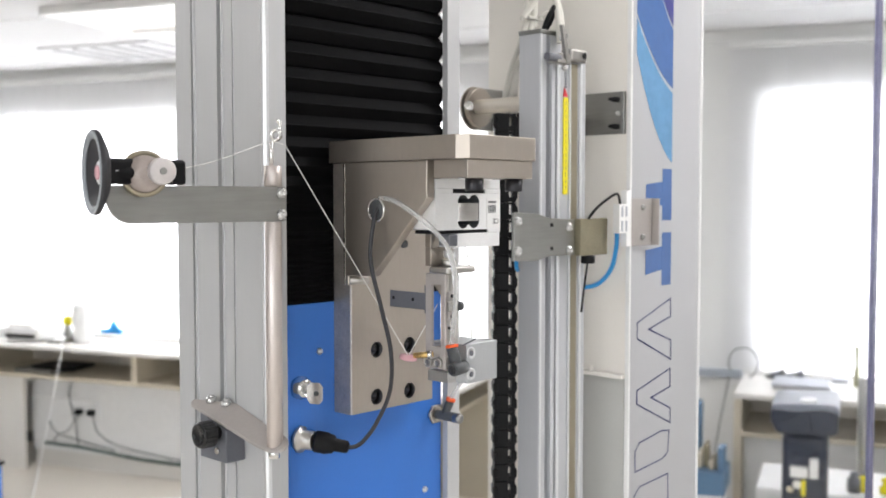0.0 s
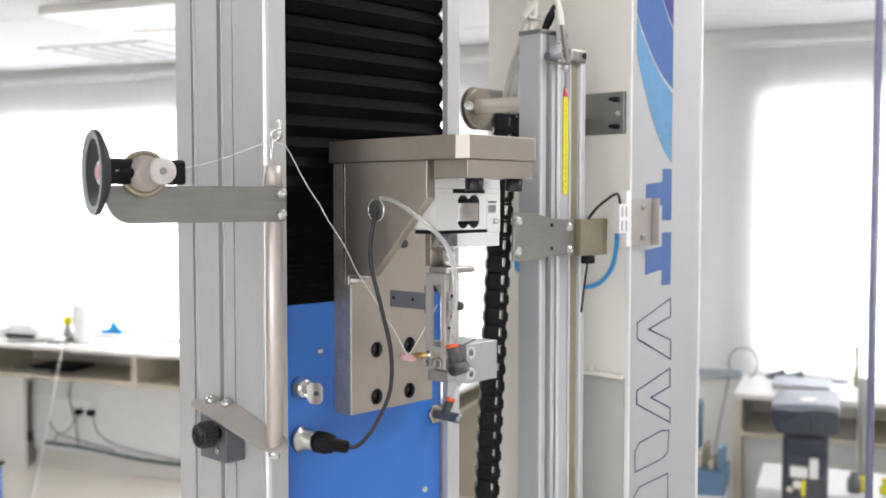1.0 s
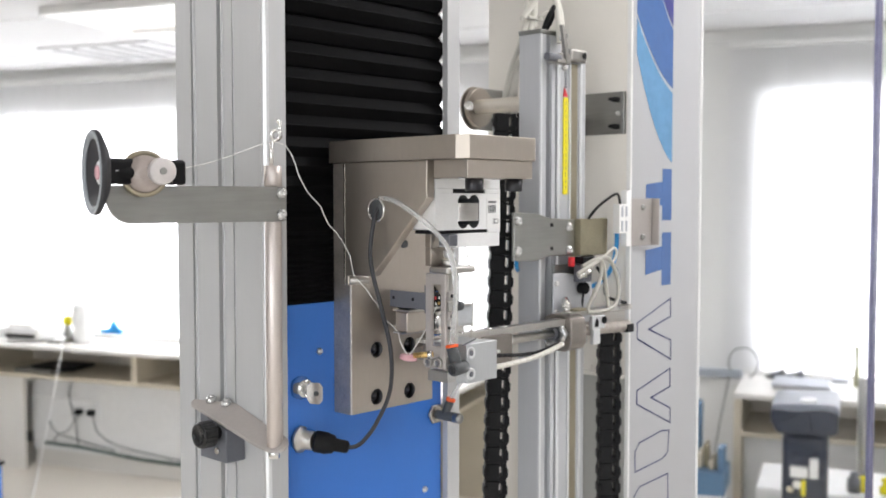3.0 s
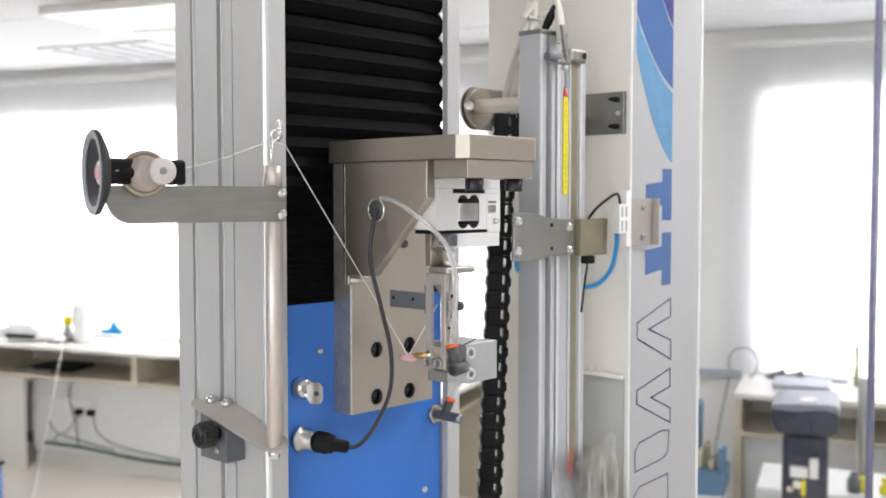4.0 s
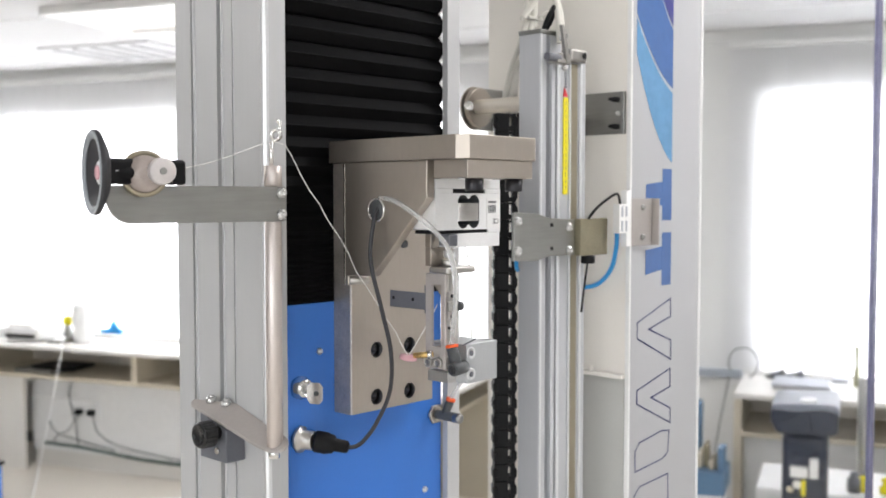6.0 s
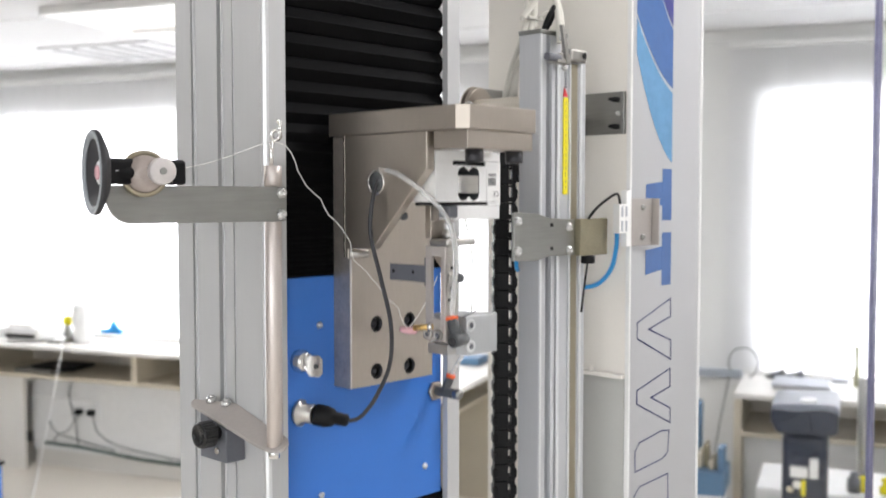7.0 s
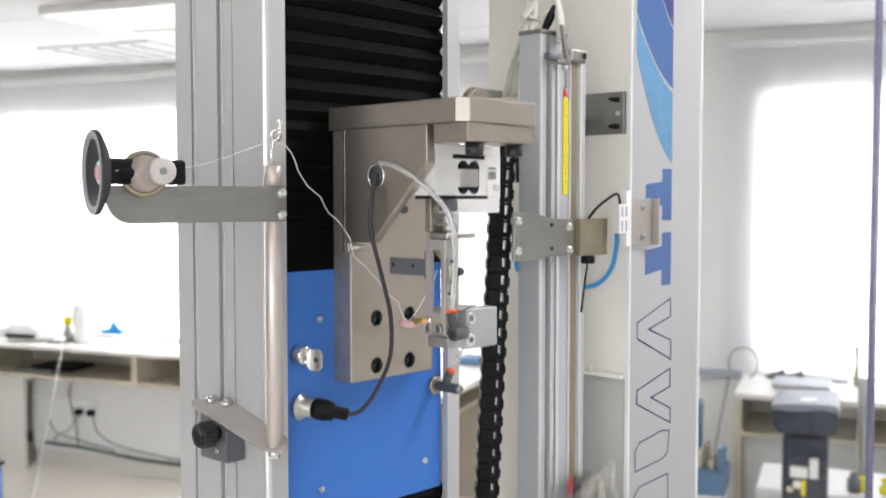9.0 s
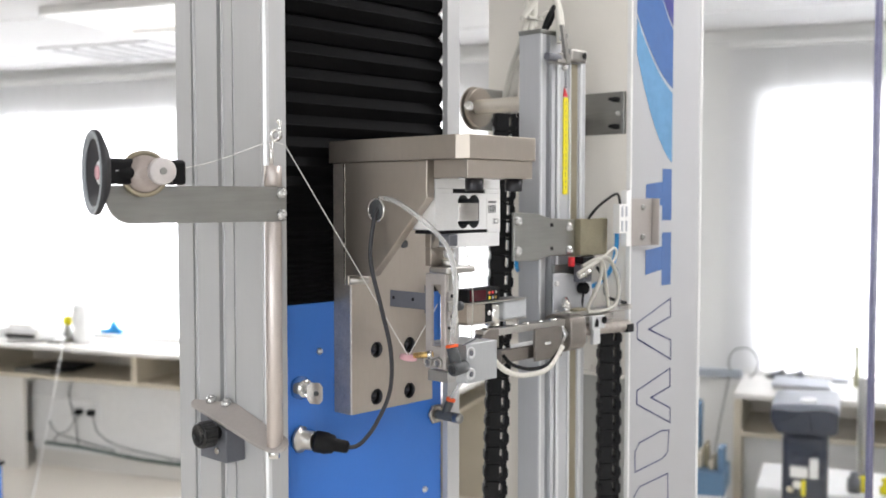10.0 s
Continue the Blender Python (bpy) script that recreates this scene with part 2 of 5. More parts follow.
def room():
    def s(name, bm, material, label, category):
        return lone(name, bm, material, label, category, m=ROOM, kind="structure")

    u0, u1, v1, top = -3.2, 8.6, 9.0, 2.53
    s("floor", B(u0, u1, -v1, 0.0, -0.1, 0.0), FLOORM, "pale beige vinyl floor of the laboratory", "floor")
    s("ceiling", B(u0, u1, -v1, 0.0, top, top + 0.1), CEILWHITE, "white board ceiling with faint joints", "ceiling")
    joint = mat("ceiling_joint", (0.82, 0.82, 0.83), 0.9)
    for k in range(9):
        s("trim_joint", B(u0, u1, -0.6 - k * 1.0, -0.585 - k * 1.0, top - 0.004, top - 0.0005), joint, "pale joint strip in the ceiling", "trim")
    # window wall with two openings
    wall = bmesh.new()
    for a, b, lo, hi in ((u0, -2.9, 0, top), (-2.9, 2.8, 0, 0.78), (-2.9, 2.8, 2.20, top), (2.8, 4.31, 0, top), (4.31, 7.45, 0, 0.78), (4.31, 7.45, 2.20, top), (7.45, u1, 0, top)):
        box(wall, a, b, 0.0, 0.25, lo, hi)
    s("wall_north", wall, WALLWHITE, "white painted window wall with two wide openings", "wall")
    back = bmesh.new()
    for a, b, lo, hi in ((u0, 1.9, 0, top), (1.9, 7.5, 0, 0.85), (1.9, 7.5, 2.25, top), (7.5, u1, 0, top)):
        box(back, a, b, -v1 - 0.15, -v1, lo, hi)
    s("wall_south", back, WALLWHITE, "white painted back wall with a window opening", "wall")
    s("wall_west", B(u0 - 0.15, u0, -v1, 0.25, 0, top), WALLWHITE, "white painted side wall", "wall")
    s("wall_east", B(u1, u1 + 0.15, -v1, 0.25, 0, top), WALLWHITE, "white painted side wall", "wall")
    trim = B(u0, u1, -0.035, -0.001, 2.47, 2.528)
    s("trim_rail", trim, WALLWHITE, "white blind rail cover along the top of the wall", "trim")
    s("baseboard", B(u0, u1, -0.015, -0.001, 0.0, 0.07), mat("grey_skirting", (0.25, 0.26, 0.27), 0.5), "grey skirting along the window wall", "baseboard")
    s("trim_trunking", B(2.95, 4.22, -0.05, -0.001, 0.750, 0.790, bevel=0.004), mat("blue_grey_trunking", (0.42, 0.46, 0.52), 0.5), "blue-grey cable trunking on the wall", "trunking")
    s("trim_trunking", B(-0.9, 2.6, -0.06, -0.001, 0.30, 0.42, bevel=0.004), WHITE, "white cable trunking under the window", "trunking")
    for i, (a, b) in enumerate(((-2.9, 2.8), (4.31, 7.45))):
        win = thing("window_%d" % (i + 1), ((a + b) / 2, 0.18, 0.78), "white framed window behind closed vertical blinds", "window", m=ROOM)
        tagged(win, kind="structure")
        n = 4 if i == 0 else 2
        for k in range(n + 1):
            x = a + (b - a) * k / n
            x = min(max(x, a + 0.03), b - 0.03)
            part("window_frame", B(x - 0.028, x + 0.028, 0.15, 0.21, 0.79, 2.19), WHITE, win)
        part("window_sill", B(a, b, -0.02, 0.14, 0.781, 0.80, bevel=0.004), WHITE, win)
    # vertical blinds
    slat_me = None
    for a, b in ((-3.0, 3.0), (4.14, 7.6)):
        bl = thing("vertical_blind", ((a + b) / 2, -0.05, 2.47), "closed white fabric vertical blind at the window", "blind", "window blinds", m=ROOM)
        part("head_rail", B(a, b, -0.075, -0.030, 2.435, 2.47, bevel=0.004), WHITE, bl, "white aluminium head rail")
        n = int((b - a) / 0.095)
        if slat_me is None:
            bm = bmesh.new()
            cols = []
            for k in range(7):
                f = k / 6 - 0.5
                cols.append([bm.verts.new((f * 0.103, 0.0018 * (1 - 4 * f * f), z)) for z in (0.0, -1.62)])
            for c, d in zip(cols, cols[1:]):
                bm.faces.new((c[0], d[0], d[1], c[1])).smooth = True
            slat_me = bpy.data.meshes.new("slat")
            bm.to_mesh(slat_me)
            bm.free()
            slat_me.materials.append(BLIND)
        for k in range(n):
            sl = new("slat", slat_me)
            sl.parent = bl
            sl.matrix_basis = pose(a + 0.05 + k * 0.095 - (a + b) / 2, 0, -0.036, 0, 0, 2 + random.uniform(-2.2, 2.2))
    # ceiling luminaires, four of them added out of view, and air vents
    for u, v in ((1.95, 1.5), (5.3, 3.9), (1.95, 4.3), (3.4, 7.0), (6.6, 6.6)):
        la = thing("ceiling_light", (u, -v, top), "white flush ceiling light with a lit diffuser", "ceiling light", "ceiling lights", m=ROOM)
        fr = bmesh.new()
        for a in ((u - 0.62, u + 0.62, -v - 0.32, -v - 0.28), (u - 0.62, u + 0.62, -v + 0.28, -v + 0.32), (u - 0.62, u - 0.58, -v - 0.28, -v + 0.28), (u + 0.58, u + 0.62, -v - 0.28, -v + 0.28)):
            box(fr, *a, top - 0.035, top)
        part("frame", fr, WHITE, la)
        part("diffuser", B(u - 0.58, u + 0.58, -v - 0.28, -v + 0.28, top - 0.012, top - 0.006), LAMP, la, "glowing opal diffuser")
    ve = thing("ceiling_vent", (0.80, -0.58, top), "white slotted ceiling air vent", "vent", m=ROOM)
    part("frame", B(0.42, 1.18, -0.86, -0.28, top - 0.012, top, bevel=0.003), CEILWHITE, ve)
    dark = mat("vent_slot_grey", (0.42, 0.42, 0.43), 0.8)
    for k in range(5):
        part("slat", B(0.50 + 0.13 * k, 0.55 + 0.13 * k, -0.82, -0.32, top - 0.018, top - 0.0125), dark, ve)


room()


def open_desk(u0, u1, dividers, group):
    """Wall desk: pale top over an open shelf compartment on end panels."""
    d = thing("wall_desk", ((u0 + u1) / 2, -0.35, 0), "beige laminate wall desk with an open shelf under its pale top", "desk", group, m=ROOM)
    part("desktop", B(u0, u1, -0.68, -0.13, 0.765, 0.79, bevel=0.004), DESKTOP, d, "pale laminate desktop")
    part("shelf_board", B(u0 + 0.02, u1 - 0.02, -0.64, -0.14, 0.585, 0.605), DESK, d)
    part("back_panel", B(u0 + 0.02, u1 - 0.02, -0.14, -0.13, 0.605, 0.765), SHELFIN, d)
    for u in dividers:
        part("divider", B(u - 0.018, u + 0.018, -0.64, -0.14, 0.606, 0.764), DESK, d)
    part("end_panel", B(u0, u0 + 0.035, -0.65, -0.14, 0.0, 0.765), DESK, d)
    part("end_panel", B(u1 - 0.035, u1, -0.65, -0.14, 0.0, 0.765), DESK, d)
    return d


def room_things():
    d = open_desk(-1.6, 2.6, (-0.35, 0.88, 1.75), "wall desks")
    part("leg_panel", B(-1.56, 0.016, -0.60, -0.575, 0.0, 0.584), DESKTOP, d, "pale front panel")
    # added panel stands in for the wall, set forward to catch more light
    part("modesty_panel", B(-0.033, 2.56, -0.47, -0.455, 0.105, 0.584), WHITE, d, "white panel added in place of the wall under the desk")
    part("kick_board", B(-0.033, 2.56, -0.45, -0.44, 0.0, 0.104), DESKTOP, d)
    d2 = open_desk(4.24, 6.6, (5.3,), "wall desks")
    part("modesty_panel", B(4.28, 6.56, -0.56, -0.545, 0.02, 0.584), WHITE, d2, "white front panel")
    cd = thing("corner_desk", (2.83, -0.8, 0), "deep corner desk with a pale top and a beige back panel", "desk", m=ROOM)
    part("desktop", B(2.61, 3.05, -1.45, -0.12, 0.765, 0.79, bevel=0.004), DESKTOP, cd, "pale laminate desktop")
    part("back_panel", B(2.61, 3.02, -0.14, -0.12, 0.0, 0.764), DESK, cd, "beige laminate back panel")
    part("leg_panel", B(2.61, 2.64, -1.43, -0.141, 0.0, 0.764), DESK, cd)
    part("shelf_board", B(2.641, 2.92, -0.95, -0.141, 0.60, 0.62), DESK, cd)
    lone("flat_carton", B(2.80, 2.915, -0.40, -0.25, 0.79, 0.832, bevel=0.004), CRATE, "flat blue carton on the corner desk", "carton", (2.86, -0.33, 0.79), ROOM)
    # things on the long desk
    t = thing("bench_instrument", (-0.05, -0.42, 0.79), "silver bench instrument with a dark display strip", "instrument", m=ROOM)
    part("case", B(-0.22, 0.10, -0.55, -0.30, 0.80, 0.87, bevel=0.006), WHITE, t)
    part("display", B(-0.16, 0.07, -0.554, -0.5505, 0.812, 0.832), BLACK, t)
    for x in (-0.18, 0.06):
        part("foot", B(x - 0.015, x + 0.015, -0.5, -0.47, 0.79, 0.80), BLACK, t)
    t = thing("papers", (0.02, -0.4, 0.87), "loose pale sheets on the instrument", "papers", m=ROOM)
    part("sheet", B(-0.18, 0.02, -0.52, -0.32, 0.871, 0.886), DESKTOP, t)
    lone("tablet", prism([(-0.55, 0.791), (-0.28, 0.835), (-0.28, 0.85), (-0.55, 0.806)], "x", 0.16, 0.28, 0.002), SHEET, "grey tablet leaning on the desk", "tablet", (0.22, -0.42, 0.79), ROOM)
    t = thing("toy_figure", (0.222, -0.43, 0.79), "small yellow and grey figure on the desk", "figure", m=ROOM)
    part("body", turned([(0.034, 0), (0.030, 0.03), (0.018, 0.085), (0.02, 0.1)], (0.222, -0.43, 0.79), Z), SHEET, t)
    part("head", turned([(0.01, 0), (0.03, 0.02), (0.036, 0.05), (0.02, 0.062)], (0.222, -0.43, 0.885), Z), YELLOW, t)
    lone("white_bust", turned([(0.062, 0), (0.060, 0.04), (0.056, 0.10), (0.068, 0.15), (0.066, 0.205), (0.050, 0.236), (0.016, 0.248)], (0.345, -0.44, 0.79), Z), WHITE, "plain white plaster bust on the desk", "bust", (0.345, -0.44, 0.79), ROOM)
    t = thing("blue_tool", (0.34, -0.19, 0.80), "blue plastic hand tool lying on a pale ruler", "tool", m=ROOM)
    part("handle", B(0.275, 0.445, -0.21, -0.17, 0.815, 0.84, bevel=0.006), BLUEHOSE, t)
    part("head", prism([(0.33, 0.84), (0.43, 0.84), (0.40, 0.86), (0.375, 0.90), (0.35, 0.86)], "y", -0.20, -0.18), BLUEHOSE, t)
    lone("ruler", B(0.16, 0.95, -0.24, -0.15, 0.791, 0.814, bevel=0.003), WHITE, "long pale ruler board on the desk", "ruler", (0.5, -0.2, 0.79), ROOM)
    t = thing("recorder", (0.0, -0.4, 0.606), "flat black and silver recorder on the shelf", "recorder", m=ROOM)
    part("case", B(-0.05, 0.24, -0.60, -0.35, 0.606, 0.630, bevel=0.004), SHEET, t)
    part("lid", B(0.05, 0.36, -0.57, -0.35, 0.631, 0.648, bevel=0.004), BLACK, t)
    lone("trim_trunking", B(-0.03, 0.46, -0.492, -0.4705, 0.408, 0.440, bevel=0.004), WHITE, "white cable trunking on the back panel under the desk", "trunking", (0.2, -0.48, 0.42), ROOM, kind="structure")
    # sockets and loose wires on the added white panel
    t = thing("socket_outlet", (0.37, -0.47, 0.37), "white double socket with black plugs on the panel under the desk", "socket", m=ROOM)
    part("plate", B(0.26, 0.50, -0.485, -0.471, 0.335, 0.415, bevel=0.004), WHITE, t)
    part("plug", B(0.335, 0.380, -0.52, -0.486, 0.352, 0.386, bevel=0.006), BLACK, t)
    part("plug", B(0.425, 0.470, -0.52, -0.486, 0.352, 0.386, bevel=0.006), BLACK, t)
    grey = mat("grey_wire", (0.16, 0.17, 0.17), 0.5)
    for pts in (((0.30, -0.48, 0.58), (0.275, -0.49, 0.46), (0.33, -0.5, 0.28), (0.345, -0.5, 0.14)),
                ((0.46, -0.5, 0.35), (0.51, -0.5, 0.24), (0.70, -0.5, 0.175), (1.15, -0.5, 0.13)),
                ((0.10, -0.48, 0.30), (0.16, -0.49, 0.23), (0.30, -0.5, 0.20), (0.62, -0.5, 0.15)),
                ((0.36, -0.5, 0.36), (0.28, -0.5, 0.26), (0.16, -0.5, 0.17), (0.45, -0.5, 0.14), (0.75, -0.5, 0.13))):
        lone("loose_wire", hose(pts, 0.004, 6), grey, "thin dark wire hanging at the back panel", "wire", pts[-1], ROOM, group="wires at the wall")
    lone("floor_cable", hose(((0.09, -0.50, 0.155), (0.35, -0.50, 0.150), (0.55, -0.50, 0.135), (0.85, -0.51, 0.118), (1.3, -0.5, 0.112), (2.2, -0.5, 0.11)), 0.010, 8), mat("dark_green_cable", (0.07, 0.11, 0.10), 0.5), "dark green cable along the foot of the back panel", "cable", (0.35, -0.5, 0.15), ROOM)
    lone("hanging_cord", hose(((0.406, -0.69, 0.795), (0.464, -0.815, 0.598), (0.518, -0.94, 0.401), (0.57, -1.064, 0.203), (0.613, -1.174, 0.03), (0.629, -1.219, 0.006), (0.679, -1.439, 0.006)), 0.0036, 6), WHITE, "white cord hanging from the desk to the floor", "cord", (0.62, -1.19, 0), ROOM)
    # pale round table and blue bin near the machine
    t = thing("round_table", (2.15, -2.15, 0), "round white table top on a grey pedestal", "table", m=ROOM)
    part("tabletop", turned([(0.50, 0), (0.52, 0.01), (0.52, 0.02), (0.50, 0.03)], (2.15, -2.15, 0.31), Z, 48), WHITE, t)
    part("pedestal", turned([(0.22, 0), (0.2, 0.02), (0.04, 0.05), (0.04, 0.31)], (2.15, -2.15, 0), Z), SHEET, t)
    t = thing("blue_bin", (0.62, -1.52, 0), "tall blue plastic bin with a black rim", "bin", m=ROOM)
    part("body", B(0.40, 0.64, -1.64, -1.40, 0, 0.29, bevel=0.01), BLUE, t)
    part("rim", B(0.39, 0.65, -1.65, -1.39, 0.291, 0.31, bevel=0.005), BLACK, t)
    # covered instrument by the second window
    t = thing("covered_microscope", (4.59, -1.6, 0), "instrument under a dark blue plastic dust cover", "instrument", m=ROOM)
    hood = prism([(4.462, 0.900), (4.466, 0.945), (4.478, 0.956), (4.678, 0.962), (4.690, 0.930), (4.684, 0.868), (4.640, 0.856), (4.600, 0.862), (4.490, 0.858)], "y", -1.74, -1.46, 0.012, 3)
    part("hood", hood, NAVYBAG, t)
    part("hood_top", prism([(4.466, 0.942), (4.470, 0.958), (4.500, 0.963), (4.655, 0.970), (4.684, 0.966), (4.694, 0.940), (4.640, 0.950), (4.560, 0.940)], "y", -1.75, -1.45, 0.006, 2), BAGTOP, t, "clear creased plastic top of the cover")
    part("hood_tag", prism([(4.563, 0.966), (4.614, 0.968), (4.614, 0.9725), (4.563, 0.9705)], "y", -1.70, -1.64), WHITE, t)
    for k, (a, b, c, d) in enumerate(((4.475, 0.95, 4.53, 0.93), (4.50, 0.90, 4.56, 0.935), (4.585, 0.945, 4.60, 0.875), (4.655, 0.955, 4.675, 0.89))):
        part("crease", hose(((a, -1.742, b), ((a + c) / 2 + 0.006, -1.746, (b + d) / 2), (c, -1.742, d)), 0.0035, 6), NAVYBAG, t, "raised fold of the plastic cover")
    part("column", B(4.503, 4.656, -1.70, -1.50, 0.0, 0.857, bevel=0.02), NAVYBAG, t)
    part("front_plate", B(4.532, 4.590, -1.73, -1.701, 0.705, 0.741, bevel=0.003), WHITE, t)
    part("front_plate", B(4.596, 4.625, -1.73, -1.701, 0.706, 0.773, bevel=0.003), WHITE, t)
    part("lever", B(4.570, 4.585, -1.76, -1.731, 0.650, 0.701, bevel=0.003), YELLOW, t, "yellow lever")
    part("small_knob", turned([(0.014, 0), (0.016, 0.006), (0.012, 0.02)], (4.556, -1.70, 0.675), -Y, 14), WHITE, t)
    part("small_knob", turned([(0.010, 0), (0.012, 0.006), (0.008, 0.02)], (4.532, -1.70, 0.655), -Y, 14), DESK, t)
    # laptop and bottles on the second desk
    t = thing("laptop", (4.60, -0.47, 0.79), "closed silver laptop on the desk", "laptop", m=ROOM)
    part("base", B(4.400, 4.645, -0.50, -0.27, 0.79, 0.802, bevel=0.003), SHEET, t)
    part("lid", B(4.395, 4.648, -0.50, -0.26, 0.803, 0.812, bevel=0.003), LID, t)
    for k in range(9):
        lone("tool_part", B(4.35 + 0.021 * k, 4.378 + 0.021 * k, -0.22 - 0.02 * (k % 3), -0.16, 0.79, 0.812 + 0.008 * ((k * 5) % 4), bevel=0.005), SLATE if k % 3 else SHEET, "small dark tool part on the desk", "tool", (4.36 + 0.021 * k, -0.2, 0.79), ROOM, group="tool parts on the desk")
    lone("grey_carton", B(4.655, 4.730, -0.24, -0.10, 0.79, 0.806, bevel=0.004), LID, "low grey carton on the desk", "carton", (4.77, -0.25, 0.79), ROOM)
    lone("cable_coil", hose([(4.25 + 0.07 * math.cos(a), -0.3, 0.872 + 0.075 * math.sin(a)) for a in [k * 0.55 - 1.2 for k in range(10)]], 0.004, 6), grey, "grey coiled cable standing on the desk", "cable", (4.25, -0.3, 0.8), ROOM)
    lone("wall_cable", hose(((4.185, -0.30, 0.80), (4.17, -0.5, 0.65), (4.14, -0.6, 0.40), (4.10, -0.62, 0.02)), 0.004, 6), grey, "thin grey cable hanging beside the desk", "cable", (4.10, -0.62, 0), ROOM)
    for u, h, c in ((4.765, 0.19, "green"), (5.0, 0.26, "grey")):
        lone("bottle", turned([(0.016, 0), (0.016, h * 0.35), (0.009, h * 0.55), (0.010, h * 0.8), (0.014, h)], (u, -0.30, 0.79), Z), mat(c + "_glass", (0.42, 0.42, 0.26) if c == "green" else (0.5, 0.5, 0.52), 0.2), "%s bottle on the desk" % c, "bottle", (u, -0.30, 0.79), ROOM)
    # low bench with clutter before the desk
    t = thing("side_bench", (4.75, -1.2, 0), "white side bench before the wall desk", "bench", m=ROOM)
    part("top", B(4.40, 5.6, -1.45, -1.06, 0.555, 0.58, bevel=0.004), WHITE, t)
    part("front", B(4.40, 5.6, -1.44, -1.42, 0.0, 0.554), WHITE, t)
    part("end_panel", B(4.40, 4.42, -1.419, -1.06, 0.0, 0.554), WHITE, t)
    part("end_panel", B(5.58, 5.60, -1.419, -1.06, 0.0, 0.554), WHITE, t)
    for u, c in ((4.78, YELLOW), (4.86, YELLOW), (4.98, YELLOW)):
        lone("yellow_fitting", turned([(0.022, 0), (0.026, 0.02), (0.012, 0.035), (0.02, 0.05), (0.008, 0.06)], (u, -1.36, 0.58), Z), c, "small yellow fitting on the bench", "fitting", (u, -1.36, 0.58), ROOM, group="yellow fittings")
    t = thing("metal_post", (4.772, -1.2, 0.58), "slim grey metal post on the bench", "post", m=ROOM)
    part("tube", rod((4.772, -1.2, 0.595), (4.772, -1.2, 0.98), 0.017), SHEET, t)
    part("foot", rod((4.772, -1.2, 0.5805), (4.772, -1.2, 0.5948), 0.035), SLATE, t)
    part("spike", rod((4.772, -1.2, 0.981), (4.772, -1.2, 1.04), 0.004), SHEET, t)
    lone("desk_camera", turned([(0.024, 0), (0.024, 0.05), (0.014, 0.055), (0.014, 0.075)], (4.745, -1.38, 0.58), Z), SLATE, "dark grey cylinder on the bench", "instrument", (4.745, -1.38, 0.58), ROOM)
    t = thing("parts_crate", (4.18, -1.0, 0), "blue plastic crate of brown parts on a stand", "crate", m=ROOM)
    part("stand", B(4.03, 4.24, -1.1, -0.9, 0.0, 0.43), WHITE, t)
    part("crate", B(4.02, 4.25, -1.12, -0.88, 0.431, 0.53, bevel=0.008), CRATE, t)
    for k in range(8):
        part("packet", B(4.03 + 0.025 * k, 4.05 + 0.025 * k, -1.08 + 0.02 * (k % 3), -0.95, 0.531, 0.57 + 0.03 * (k % 3), bevel=0.005), OLIVE if k % 2 else DESK, t)
    part("board", B(4.22, 4.245, -1.1, -1.0, 0.531, 0.63), CRATE, t)
    lone("blue_box", B(4.03, 4.10, -0.7, -0.6, 0.0, 0.74, bevel=0.01), CRATE, "tall blue carton beside the desk", "box", (4.06, -0.65, 0), ROOM)


room_things()

# ---- the test stand ----


def stand():
    st = thing("test_stand_column", (0.75, 0.89, 0), "grey aluminium column of a tensile test stand", "test stand")
    x0, x1, y0, y1 = 0.608, 0.634, 0.813, 0.972

    def groove(y, half, depth):
        return [(x0, y + half), (x0 + depth, y + half), (x0 + depth, y - half), (x0, y - half)]

    out = [(x0 + 0.005, y0), (x1, y0), (x1, y1), (x0 + 0.002, y1), (x0, y1 - 0.002)]
    out += groove(0.9385, 0.0022, 0.006) + [(x0, 0.9345), (x0 + 0.0012, 0.9338), (x0 + 0.0012, 0.930), (x0, 0.9294)]
    out += groove(0.8895, 0.0035, 0.007) + [(x0, 0.8845), (x0 + 0.0012, 0.8838), (x0 + 0.0012, 0.879), (x0, 0.8784)]
    out += groove(0.8655, 0.0011, 0.003) + [(x0, y0 + 0.005), (x0 + 0.0007, y0 + 0.0025), (x0 + 0.0025, y0 + 0.0007)]
    part("profile", prism(out, "z", 0.0, 2.3), COLUMN_ALU, st)
    # paler strip paints the highlight along the rounded column corner
    part("corner_highlight", prism([(x0 + 0.0056, y0 - 0.0003), (x0 + 0.0025, y0 + 0.0002), (x0 + 0.0002, y0 + 0.0025), (x0 - 0.0003, y0 + 0.0056), (x0 + 0.0015, y0 + 0.0056), (x0 + 0.0056, y0 + 0.0015)], "z", 0.0, 2.3), ALU, st, "column corner highlight as a pale strip")
    # thin pale strips paint the lit line beside each groove
    for y in (0.9358, 0.8852, 0.8638):
        part("groove_highlight", B(x0 - 0.0003, x0 + 0.0004, y - 0.0005, y + 0.0005, 0.0, 2.3), ALU, st, "lit groove line as a pale strip")
    part("side_profile", prism([(0.8705, y0), (0.891, y0), (0.891, y0 + 0.0080), (0.8705, y0 + 0.0080)], "z", 0.0, 2.3), COLUMN_ALU, st)
    part("side_web", B(0.884, 0.891, 0.90, y1, 0.0, 2.3), COLUMN_ALU, st)
    part("back_plate", B(0.6345, 0.8838, 0.90, 0.965, 0.0, 2.3), GREY_PAINT, st)
    part("head", B(0.60, 0.90, 0.80, 0.98, 2.301, 2.38, bevel=0.004), GREY_PAINT, st)


stand()

RISE = 0.0590  # travel of the carriage


